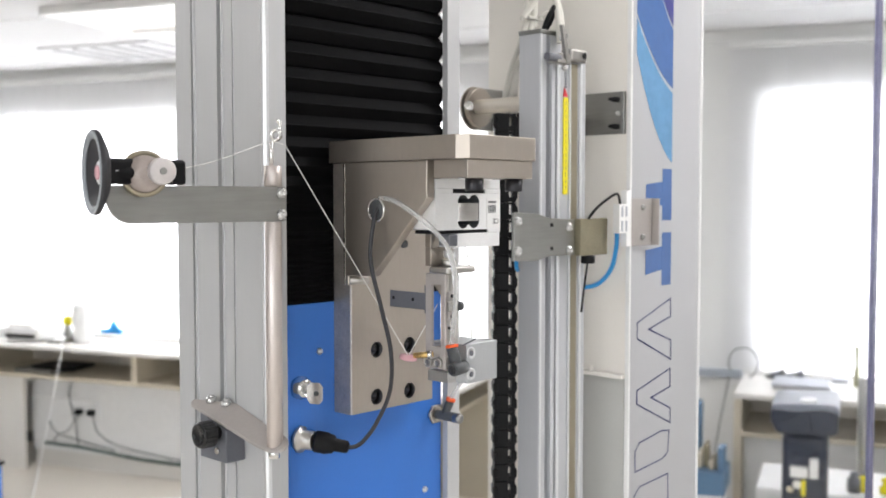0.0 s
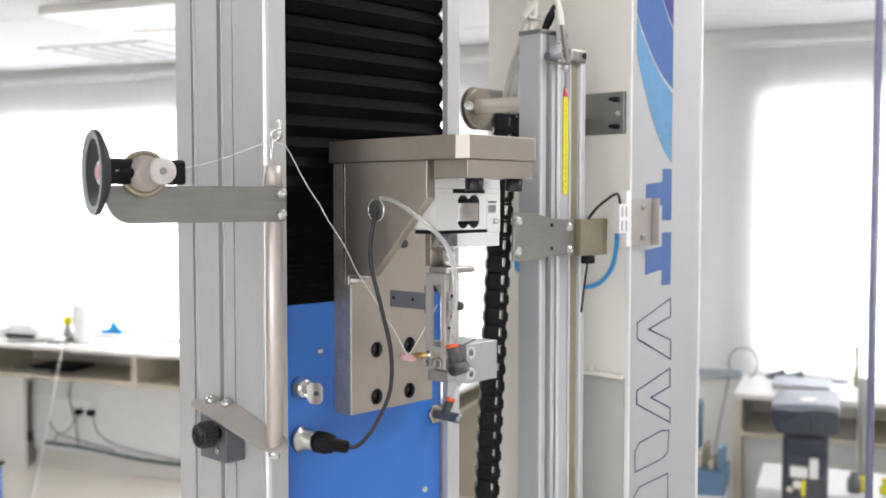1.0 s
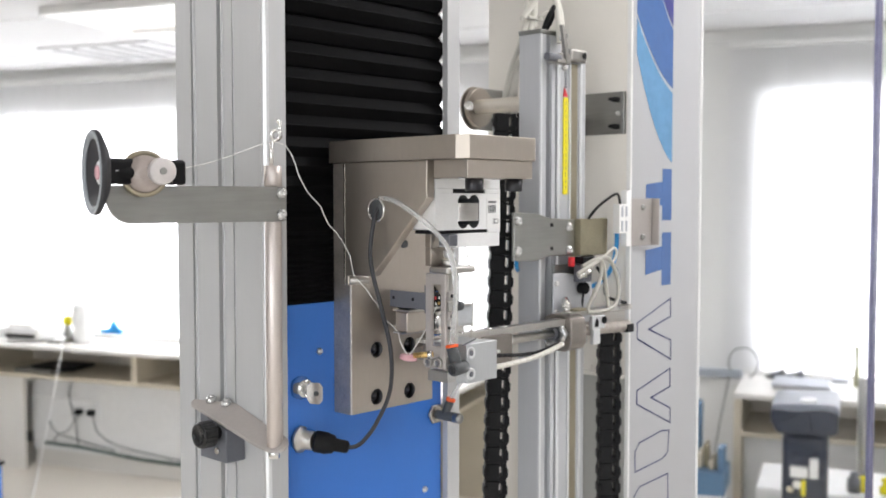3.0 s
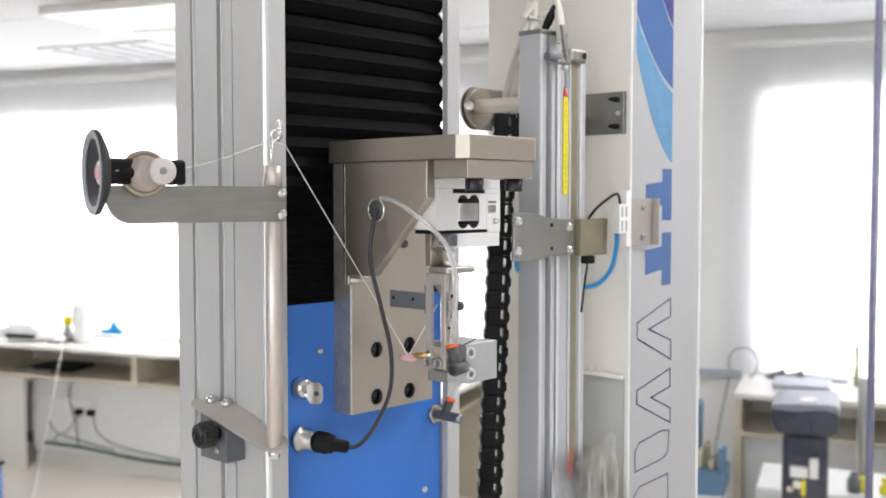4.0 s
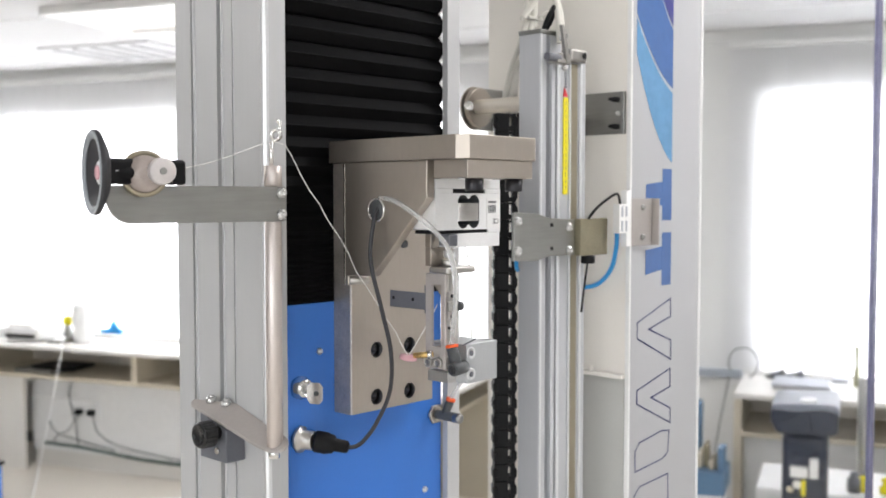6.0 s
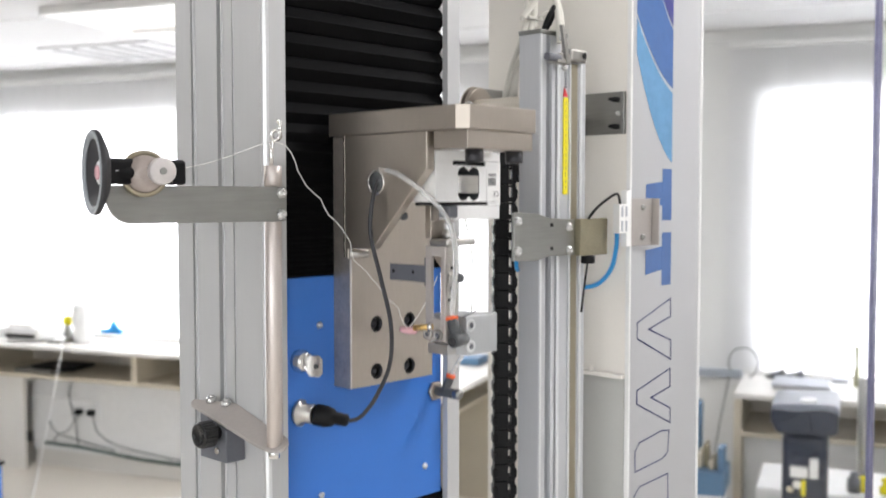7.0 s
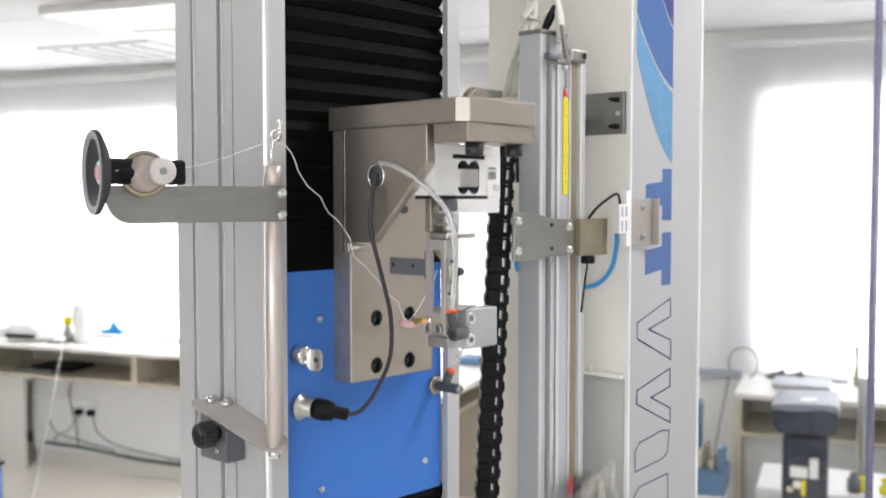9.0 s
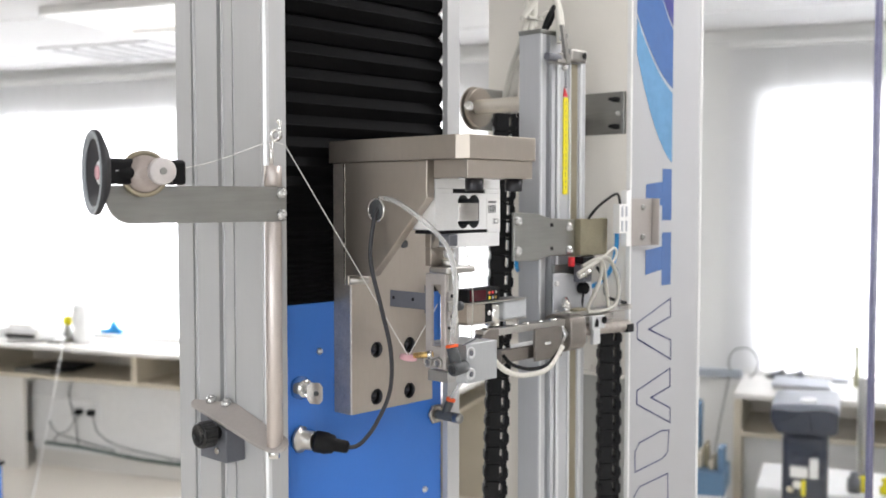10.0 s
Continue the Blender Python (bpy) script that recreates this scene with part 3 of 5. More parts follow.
def carriage():
    ca = thing("test_carriage", (0.765, 0.80, 1.303), "nickel-plated lifting carriage on a blue panel with load cell and gripper", "carriage")
    # blue panel with its bolts
    pa = part("blue_panel", B(0.6345, 0.870, 0.823, 0.829, 1.303, 1.570, bevel=0.001), BLUE, ca, "blue enamelled front panel")
    for p in ((0.6837, 1.5187), (0.8415, 1.3385), (0.6851, 1.3375)):
        button_bolt((p[0], 0.823, p[1]), -Y, 0.0038, pa)
    # base plate with four counterbored holes
    x0, x1, y0, y1, z0, z1 = 0.7043, 0.8267, 0.7958, 0.823, 1.4515, 1.7155
    base = part("base_plate", B(x0 + 0.0012, x1, y0 + 0.012, y1, z0, z1, bevel=0.0004), NICKEL_SIDE, ca, "milled steel base plate")
    part("side_face", B(x0, x0 + 0.0011, y0 + 0.0012, y1, z0, z1), NICKEL_SIDE, base, "speckled milled side face")
    bm = bmesh.new()
    cx, cz = (0.7408, 0.7905), (1.466, 1.517)
    r, seg = 0.0087, 24
    bores = []
    # front skin: a plate pierced by four round holes
    xs, zs = [x0 + 0.0013, 0.76565, x1], [z0, 1.4915, 1.5425, z1]
    for i in range(2):
        for j in range(2):
            a, b, c, d = xs[i], xs[i + 1], zs[j], zs[j + 1]
            ring, edge = [], []
            for k in range(seg):
                t = 2 * math.pi * (k + 0.5) / seg
                dx, dz = math.cos(t), math.sin(t)
                ring.append((cx[i] + r * dx, cz[j] + r * dz))
                s = min(((b if dx > 0 else a) - cx[i]) / dx if abs(dx) > 1e-6 else 9, ((d if dz > 0 else c) - cz[j]) / dz if abs(dz) > 1e-6 else 9)
                edge.append((cx[i] + s * dx, cz[j] + s * dz))
            fr = [bm.verts.new((p[0], y0, p[1])) for p in ring]
            fe = [bm.verts.new((p[0], y0, p[1])) for p in edge]
            for k in range(seg):
                m = (k + 1) % seg
                bm.faces.new((fr[k], fr[m], fe[m], fe[k]))
            bores.append(((cx[i], cz[j])))
            for sx, sz in ((a, c), (a, d), (b, c), (b, d)):
                near = sorted(range(seg), key=lambda k: (edge[k][0] - sx) ** 2 + (edge[k][1] - sz) ** 2)[:2]
                bm.faces.new((fe[near[0]], fe[near[1]], bm.verts.new((sx, y0, sz))))
    box(bm, x0 + 0.0013, x1, y0, y0 + 0.0118, 1.5425, z1)
    for a in ((x1 - 0.001, x1, z0, 1.5425),):
        box(bm, a[0], a[1], y0 + 0.0003, y0 + 0.0118, a[2], a[3])
    box(bm, x0 + 0.0013, x1, y0 + 0.0003, y0 + 0.0118, z0, z0 + 0.001)
    bmesh.ops.remove_doubles(bm, verts=bm.verts, dist=0.00002)
    bmesh.ops.recalc_face_normals(bm, faces=bm.faces)
    skin = part("face_plate", bm, NICKEL, base, "nickel-plated face with four counterbored holes")
    part("edge_chamfer", prism([(x0 - 0.0001, y0 + 0.0011), (x0 + 0.0012, y0 - 0.0001), (x0 + 0.0012, y0 + 0.0011)], "z", z0, 1.588), SATIN, base, "bright chamfered edge")
    # dark linings put the shade inside the counterbores into colour
    for a, c in bores:
        part("bore_shade", turned([(0.0087, 0.0), (0.0087, 0.0112), (0.0086, 0.0114), (0.0086, 0.0)], (a, y0 + 0.0003, c), Y, 24, ring=True), OXIDE, base, "counterbore lining darkened as shade")
    for a in cx:
        for b in cz:
            cap_screw((a, y0 + 0.0117, b), -Y, 0.0064, 0.006, base, "counterbored_screw", OXIDE)
    # rib with its slanting front edge
    rx0, rx1 = 0.6955, 0.7065
    rib = part("rib", prism([(0.7962, 1.7155), (0.7962, 1.5895), (0.790, 1.5895), (0.790, 1.5995), (0.7535, 1.6005), (0.6768, 1.6795), (0.6768, 1.7155)], "x", rx0, rx1, 0.0006, 1), NICKEL, ca, "nickel-plated side rib")
    # chrome strip added for the highlight on the rib's edge
    part("rib_highlight", B(rx0 - 0.0003, rx0 + 0.0012, 0.7945, 0.7966, 1.590, 1.715), CHROME, rib, "rib edge highlight as a chrome strip")
    part("dowel", rod((0.6960, 0.789, 1.5945), (0.7135, 0.779, 1.5945), 0.0042), STEEL, rib)
    part("stop_screw", rod((0.7064, 0.721, 1.634), (0.711, 0.721, 1.634), 0.004), DARKGREY, rib)
    g = part("grommet", turned([(0.0118, -0.002), (0.0125, 0.0005), (0.0108, 0.0010), (0.0095, -0.0015)], (rx0, 0.7476, 1.6676), -X, 28), CHROME, rib, "bright cable grommet")
    part("grommet_hole", turned([(0.0103, 0), (0.0103, 0.0012), (0.002, 0.0013)], (rx0 + 0.0002, 0.7470, 1.6676), -X, 24), DARKGREY, g)
    # top plate with a chamfered corner, and the clamp plate under it
    tp = [(0.6943, 0.8185), (0.6943, 0.6385), (0.7012, 0.6265), (0.7985, 0.6265), (0.8060, 0.6345), (0.8060, 0.8185)]
    part("top_plate", prism(tp, "z", 1.7160, 1.7387, 0.0005, 1), NICKEL, ca, "thick nickel-plated top plate")
    part("clamp_plate", B(0.7000, 0.7963, 0.6285, 0.672, 1.6984, 1.7156, bevel=0.0005, seg=1), NICKEL, ca)
    for a in (0.7224, 0.7813):
        part("hanging_screw", turned([(0.0088, 0), (0.0088, 0.0112), (0.0080, 0.0124), (0.004, 0.0124), (0.0038, 0.006)], (a, 0.640, 1.6983), -Z, 24), OXIDE, ca)
    # load cell
    lx0, lx1, ly0, ly1 = 0.7085, 0.805, 0.6776, 0.708
    cx0, cz0 = 0.7563, 1.6660
    cell = part("load_cell", B(lx0, lx1, ly0, ly1, 1.6886, 1.6983, bevel=0.0006, seg=1), CELL, ca, "pale aluminium beam load cell")
    # black filling gives the slit its shade by colour
    part("slit_shade", B(0.7330, 0.7815, ly0 + 0.0015, ly1 - 0.001, 1.6842, 1.6886), BLACK, cell)
    for a in ((lx0, 0.7330), (0.7815, lx1)):
        part("cell_bridge", B(a[0], a[1], ly0, ly1, 1.6843, 1.6885), CELL, cell)
    # cell body pierced by the double hole
    bm = bmesh.new()
    hole = []
    for k in range(40):
        t = 2 * math.pi * (k + 0.5) / 40
        c, d = math.cos(t), math.sin(t)
        q = min(0.0158 / abs(c), 0.0088 / abs(d))
        # four round lobes
        for ex, ez in ((0.0080, 0.0086), (-0.0080, 0.0086), (0.0080, -0.0086), (-0.0080, -0.0086)):
            along = ex * c + ez * d
            inside = 0.0082 ** 2 - (ex * ex + ez * ez - along * along)
            if inside > 0:
                q = max(q, along + math.sqrt(inside))
        hole.append((cx0 + q * c, cz0 + q * d))
    za, zb = 1.6480, 1.6842
    edge = []
    for x, z in hole:
        c, s = x - cx0, z - cz0
        q = min((lx1 - cx0) / c if c > 0 else (lx0 - cx0) / c, (zb - cz0) / s if s > 0 else (za - cz0) / s)
        edge.append((cx0 + q * c, cz0 + q * s))
    fr = [bm.verts.new((p[0], ly0, p[1])) for p in hole]
    fe = [bm.verts.new((p[0], ly0, p[1])) for p in edge]
    bk = [bm.verts.new((p[0], ly1, p[1])) for p in hole]
    for k in range(40):
        m = (k + 1) % 40
        bm.faces.new((fr[k], fr[m], fe[m], fe[k]))
    for sx, sz in ((lx0, za), (lx0, zb), (lx1, za), (lx1, zb)):
        near = sorted(range(40), key=lambda k: (edge[k][0] - sx) ** 2 + (edge[k][1] - sz) ** 2)
        a = [k for k in near if abs(edge[k][0] - sx) < 1e-6][0]
        b = [k for k in near if abs(edge[k][1] - sz) < 1e-6][0]
        bm.faces.new((fe[a], fe[b], bm.verts.new((sx, ly0, sz))))
    box(bm, lx0, lx0 + 0.001, ly0 + 0.0002, ly1, za, zb)
    box(bm, lx1 - 0.001, lx1, ly0 + 0.0002, ly1, za, zb)
    box(bm, lx0, lx1, ly0 + 0.0002, ly1, zb - 0.001, zb)
    box(bm, lx0, lx1, ly0 + 0.0002, ly1, za, za + 0.001)
    bmesh.ops.recalc_face_normals(bm, faces=bm.faces)
    part("cell_body", bm, CELL, cell)
    # dark lining of the hole: the shade inside is put into its colour
    bore = bmesh.new()
    f0 = [bore.verts.new((p[0], ly0 + 0.0001, p[1])) for p in hole]
    f1 = [bore.verts.new((p[0], ly1 - 0.002, p[1])) for p in hole]
    for k in range(40):
        bore.faces.new((f0[k], f1[k], f1[(k + 1) % 40], f0[(k + 1) % 40]))
    bore.faces.new(f1)
    part("cell_shade", bore, DARKGREY, cell, "load cell bore lined dark as shade")
    xs = [0.7404 + 0.0318 * k / 12 for k in range(13)]
    web = [(x, ly0 + 0.0008 + 0.0034 * (1 - ((x - cx0) / 0.0159) ** 2)) for x in xs]
    part("cell_web", prism(web + [(0.7722, 0.700), (0.7404, 0.700)], "z", 1.6566, 1.6744), STEEL, cell, "brushed inner web")
    # lower slit filled black for its shade as well
    part("slit_shade", B(0.7105, 0.786, ly0 + 0.0015, ly1 - 0.001, 1.6445, 1.648), BLACK, cell)
    part("cell_bridge", B(0.786, lx1, ly0, ly1, 1.6446, 1.6479), CELL, cell)
    part("cell_foot", B(0.738, lx1, ly0 + 0.0005, ly1, 1.6305, 1.6445, bevel=0.0006, seg=1), CELL, cell)
    part("cell_plug", B(0.7245, 0.7375, 0.6745, 0.6892, 1.6325, 1.6443, bevel=0.0015), SLATE, cell)
    sticker = part("sticker", B(0.7835, 0.8035, ly0 - 0.0006, ly0 - 0.0001, 1.649, 1.680), WHITE, cell, "white rating sticker")
    for k in range(6):
        part("print_bar", B(0.7855 + 0.0020 * k, 0.7864 + 0.0020 * k + 0.0004 * (k % 2), ly0 - 0.0010, ly0 - 0.0007, 1.6645, 1.6725), BARCODE, sticker)
    part("print_bar", B(0.7855, 0.7975, ly0 - 0.0010, ly0 - 0.0007, 1.6745, 1.6765), BARCODE, sticker)
    tx = bpy.data.curves.new("mark_text", "FONT")
    tx.body, tx.size, tx.extrude = "CE", 0.0075, 0.0001
    tx.materials.append(BARCODE)
    to = new("mark_text", tx)
    to.parent = sticker
    to.matrix_basis = Matrix.Translation(Vector((0.7925, ly0 - 0.0009, 1.6535)) - BASES[ca.name]) @ pose(0.009, 0, 0.005, 90, 180, 0)
    part("cell_block", B(0.7252, 0.7570, 0.7000, 0.7078, 1.6118, 1.6300, bevel=0.0005), NICKEL, ca)
    part("cell_block", B(0.7252, 0.7375, 0.7000, 0.7078, 1.6302, 1.6440, bevel=0.0005), NICKEL, ca)
    # stud and nuts
    part("stud", rod((0.7415, 0.690, 1.612), (0.7415, 0.690, 1.6300), 0.0038), STEEL, ca)
    part("lock_nut", turned([(0.0055, 0), (0.0059, 0.001), (0.0059, 0.006), (0.0050, 0.007)], (0.7415, 0.690, 1.6205), Z, 6), ALU, ca)
    part("hexagon_nut", turned([(0.0070, 0), (0.0076, 0.001), (0.0076, 0.0055), (0.0068, 0.0063)], (0.7415, 0.690, 1.612), Z, 6), STEEL, ca)
    # slotted gripper bracket
    gb = part("gripper_bracket", B(0.7255, 0.7680, 0.678, 0.703, 1.6050, 1.6115, bevel=0.0015), STEEL, ca, "slotted stainless gripper bracket")
    gx0, gx1 = 0.7250, 0.7290
    bm = bmesh.new()
    ya, yb, yc, yd = 0.7075, 0.6970, 0.6868, 0.6800
    box(bm, gx0, gx1, yb + 0.0018, ya, 1.510, 1.6048, bevel=0.0012)
    box(bm, gx0, gx1, yd, yc, 1.510, 1.6048, bevel=0.0012)
    box(bm, gx0, gx1, yc - 0.001, yb + 0.003, 1.594, 1.6048, bevel=0.0008)
    box(bm, gx0, gx1, yc - 0.001, yb + 0.003, 1.510, 1.5325, bevel=0.0008)
    part("slotted_plate", bm, SATIN, gb)
    part("slot_frame", B(gx0 - 0.0008, gx0 - 0.0001, yb + 0.0017, ya - 0.0012, 1.534, 1.6000, bevel=0.0003), SATIN, gb, "pale slot frame")
    part("front_plate", B(gx1, 0.7440, yd, yd + 0.0035, 1.508, 1.6048, bevel=0.0008), STEEL, gb)
    for z in (1.5905, 1.5625):
        part("small_hole", rod((gx0 - 0.0004, 0.7050, z), (gx0 + 0.001, 0.7050, z), 0.0016), BLACK, gb)
    for z in (1.5515, 1.525):
        part("small_hole", rod((0.7305, yd - 0.0004, z), (0.7305, yd + 0.001, z), 0.0016), BLACK, gb)
    cl = part("clamp_bar", B(0.7265, 0.7375, yd - 0.0048, yd - 0.0006, 1.5685, 1.5775, bevel=0.0008), STEEL, gb)
    for z in (1.5635, 1.5835):
        part("clamp_lug", B(0.7262, 0.7318, yd - 0.0045, yd - 0.0005, z - 0.004, z + 0.004, bevel=0.0006), SATIN, gb)
    for z in (1.5635, 1.5835):
        part("lug_screw", rod((0.7290, yd - 0.0046, z), (0.7290, yd - 0.0056, z), 0.0018, 12), BLACK, cl)
    part("clamp_knob", rod((0.7365, yd - 0.0052, 1.573), (0.7425, yd - 0.0052, 1.573), 0.0046), DARKGREY, cl)
    part("inner_jaw", prism([(0.6905, 1.594), (0.7005, 1.594), (0.6905, 1.583)], "x", gx1 + 0.0005, gx1 + 0.006), NICKEL, gb)
    for y in (0.7025, 0.6888):
        cap_screw((gx0, y, 1.5165), -X, 0.0056, 0.003, gb, "round_head_screw", STEEL)
        part("screw_socket", rod((gx0 - 0.0028, y, 1.5165), (gx0 - 0.0033, y, 1.5165), 0.0026, 6), SLATE, gb)
    # pneumatic gripper block
    bl = part("gripper_block", B(0.7398, 0.7860, 0.665, 0.6830, 1.4966, 1.5355, bevel=0.0006, seg=1), GRIP, ca, "satin aluminium gripper block")
    part("gripper_foot", B(0.7275, 0.7397, 0.6790, 0.7065, 1.497, 1.5075, bevel=0.0005), STEEL, ca)
    part("gripper_back", B(0.7398, 0.7860, 0.6835, 0.7150, 1.4975, 1.5345, bevel=0.0006, seg=1), GRIP, ca)
    for z in (1.5265, 1.5055):
        cap_screw((0.7455, 0.665, z), -Y, 0.0062, 0.0010, bl, "block_screw", ALU)
        part("screw_socket", rod((0.7455, 0.6640, z), (0.7455, 0.6636, z), 0.0030, 6), SLATE, bl)
    part("needle_pin", rod((0.7330, 0.6640, 1.5355), (0.7520, 0.6640, 1.5402), 0.0008, 8), SLATE, ca, "thin dark needle pin")
    # ceramic eye on a brass pin
    part("brass_pin", rod((0.7185, 0.7170, 1.5215), (0.7250, 0.6965, 1.5243), 0.0030, 16), BRASS, ca)
    part("pin_nut", turned([(0.0040, 0), (0.0046, 0.0008), (0.0046, 0.004), (0.004, 0.0048)], (0.7228, 0.7010, 1.5236), (0.0065, -0.0205, 0.0028), 6), CHROME, ca)
    part("ceramic_eye", turned([(0.0050, -0.0032), (0.0086, -0.0022), (0.0092, 0), (0.0086, 0.0022), (0.0050, 0.0032)], (0.7180, 0.7245, 1.5188), (0.1, -0.1, 1), 20), PINK, ca, "pink ceramic yarn eye")
    # air fittings with orange collars
    f = part("air_fitting", rod((0.7255, 0.6655, 1.5170), (0.7258, 0.6715, 1.5330), 0.0058), DARKGREY, ca, "dark flow-control fitting with orange collar")
    part("release_collar", rod((0.7258, 0.6715, 1.5332), (0.7259, 0.6722, 1.5362), 0.0064), ORANGE, f)
    part("throttle", rod((0.7160, 0.6620, 1.5135), (0.7375, 0.6655, 1.5145), 0.0066, edge=0.0012), DARKGREY, f)
    part("throttle_screw", turned([(0.0042, 0), (0.0042, 0.0012), (0.002, 0.0013), (0.0015, 0.0004)], (0.7160, 0.6620, 1.5135), (-0.98, -0.16, -0.04), 16), OXIDE, f)
    f = part("air_fitting", rod((0.8578, 0.822, 1.4255), (0.8578, 0.790, 1.4255), 0.0056), DARKGREY, ca, "dark elbow air fitting on the panel")
    part("fitting_nut", turned([(0.0105, 0), (0.0118, 0.001), (0.0118, 0.004), (0.010, 0.005)], (0.8578, 0.8225, 1.4255), -Y, 6), NICKEL, f)
    part("elbow", rod((0.8575, 0.806, 1.4255), (0.8620, 0.801, 1.4420), 0.0050), DARKGREY, f)
    part("release_collar", rod((0.8622, 0.8008, 1.4425), (0.8630, 0.8000, 1.4465), 0.0056), ORANGE, f)
    part("needle_knob", turned([(0.005, 0), (0.0062, 0.001), (0.0055, 0.004), (0.0062, 0.006), (0.0055, 0.009), (0.003, 0.011)], (0.8578, 0.790, 1.4255), -Y, 16), SHEET, f)
    part("clear_tube", hose(((0.8630, 0.8000, 1.4465), (0.868, 0.790, 1.465), (0.860, 0.770, 1.485), (0.80, 0.72, 1.495)), 0.0024, 8), CLEAR, f)
    # clear air hose in a wide bow
    part("air_hose", hose(((0.6945, 0.7410, 1.6800), (0.6900, 0.7137, 1.6762), (0.6934, 0.6900, 1.6637), (0.7055, 0.6750, 1.6470), (0.7151, 0.6668, 1.6300), (0.7215, 0.6650, 1.6091), (0.7255, 0.6665, 1.5868), (0.7265, 0.6702, 1.5588), (0.7259, 0.6722, 1.5362)), 0.0026, 12), CLEAR, ca, "clear plastic air hose")
    part("air_hose", hose(((0.776, 0.700, 1.6300), (0.783, 0.698, 1.600), (0.786, 0.698, 1.570), (0.780, 0.695, 1.5355)), 0.0008, 6), HOSEGREY, ca, "thin milky air line")
    # dark sensor lead and its plug
    part("sensor_lead", hose(((0.6960, 0.7440, 1.6700), (0.6880, 0.7430, 1.6550), (0.6850, 0.7445, 1.6180), (0.6880, 0.7320, 1.5700), (0.6920, 0.7230, 1.5280), (0.7050, 0.7380, 1.4850), (0.7080, 0.7600, 1.4500), (0.7010, 0.7710, 1.4310), (0.6920, 0.7750, 1.4245), (0.6840, 0.7800, 1.4238)), 0.0022, 10), RUBBER, ca, "dark grey sensor lead")
    pl = part("plug_socket", turned([(0.0125, -0.002), (0.0140, 0), (0.0136, 0.003), (0.0100, 0.0035), (0.0100, 0.017), (0.0094, 0.0178)], (0.6570, 0.823, 1.4300), (0.38, -1, -0.02), 28), STEEL, ca, "bright round connector")
    part("plug", turned([(0.0106, 0), (0.0112, 0.002), (0.0112, 0.012), (0.0100, 0.016), (0.0092, 0.020), (0.0068, 0.0215), (0.0064, 0.034), (0.0042, 0.036)], (0.6633, 0.8065, 1.4297), (0.62, -0.76, -0.17), 24), BLACK, pl, "black plug body")
    # key switch
    lk = part("key_lock", turned([(0.0120, 0), (0.0120, 0.004), (0.0095, 0.008), (0.0090, 0.012), (0.0070, 0.012), (0.0060, 0.009)], (0.6571, 0.8228, 1.484), -Y, 28), CHROME, ca, "chrome key switch")
    kb = prism([(-0.010, -0.007), (-0.010, 0.007), (-0.006, 0.011), (0.006, 0.011), (0.010, 0.007), (0.010, -0.007), (0.006, -0.011), (-0.006, -0.011)], "x", -0.001, 0.001, 0.0005, 1)
    bmesh.ops.transform(kb, matrix=Matrix.Translation((0.6560, 0.797, 1.4815)) @ pose(0, 0, 0, 0, 0, 26) @ Matrix.Scale(0.86, 4, Y), verts=kb.verts)
    key = part("key", kb, CHROME, lk, "flat steel key")
    part("key_shank", B(0.6562, 0.6580, 0.800, 0.8115, 1.4805, 1.4865), CHROME, lk)
    part("key_hole", rod((0.6543, 0.7955, 1.4815), (0.6577, 0.7945, 1.4815), 0.0026, 14), DARKGREY, lk)
    # flat stop bracket
    fb = part("stop_bracket", B(0.7262, 0.7278, 0.7100, 0.7600, 1.5675, 1.5845, bevel=0.0004), SLATE, ca, "thin dark steel stop bracket")
    for y in (0.7545, 0.7260):
        part("small_hole", rod((0.7256, y, 1.5770), (0.7270, y, 1.5770), 0.0018, 12), BLACK, fb)
    part("bracket_end", B(0.7258, 0.7300, 0.7077, 0.7098, 1.5640, 1.5925, bevel=0.0006), SLATE, fb)
    return ca


CARRIAGE = carriage()

# bellows above and below the panel: pleats stacked tight near the carriage
STACK = [0, 11, 20, 29, 38, 47, 56, 65, 76, 90, 106, 122, 146, 169, 198, 232, 265, 301, 339, 380, 423, 467, 512, 558, 605, 653, 702, 752, 803]


def bellows():
    pleats = []
    up = thing("bellows", (0.7525, 0.85, 1.5725), "black pleated fabric bellows above the blue panel", "bellows", "bellows of the stand")
    lo = thing("bellows", (0.7525, 0.85, 1.300), "black pleated fabric bellows below the blue panel", "bellows", "bellows of the stand")
    me = None
    for root, sgn, n in ((up, 1, len(STACK)), (lo, -1, 12)):
        for i in range(n):
            if me is None:
                pr = [(0.8225, 0.0007), (0.8222, 0.0), (0.8225, -0.0007), (0.8310, -0.0118), (0.8350, -0.0146), (0.8480, -0.0154), (0.8480, 0.0154), (0.8350, 0.0146), (0.8310, 0.0118)]
                bm = prism(pr, "x", 0.6350, 0.8767)
                bmesh.ops.translate(bm, verts=bm.verts, vec=(-0.7525, -0.85, 0))
                me = bpy.data.meshes.new("pleat")
                bm.to_mesh(me)
                bm.free()
                me.materials.append(BELLOWS)
            ob = new("pleat", me)
            ob.parent = root
            ob.matrix_basis = pose(0, 0, sgn * (STACK[i] if sgn == 1 else 30 * i + 8) * 0.000603)
            pleats.append((ob, sgn, i))
    return pleats


PLEATS = bellows()

# ---- yarn feed on the column ----


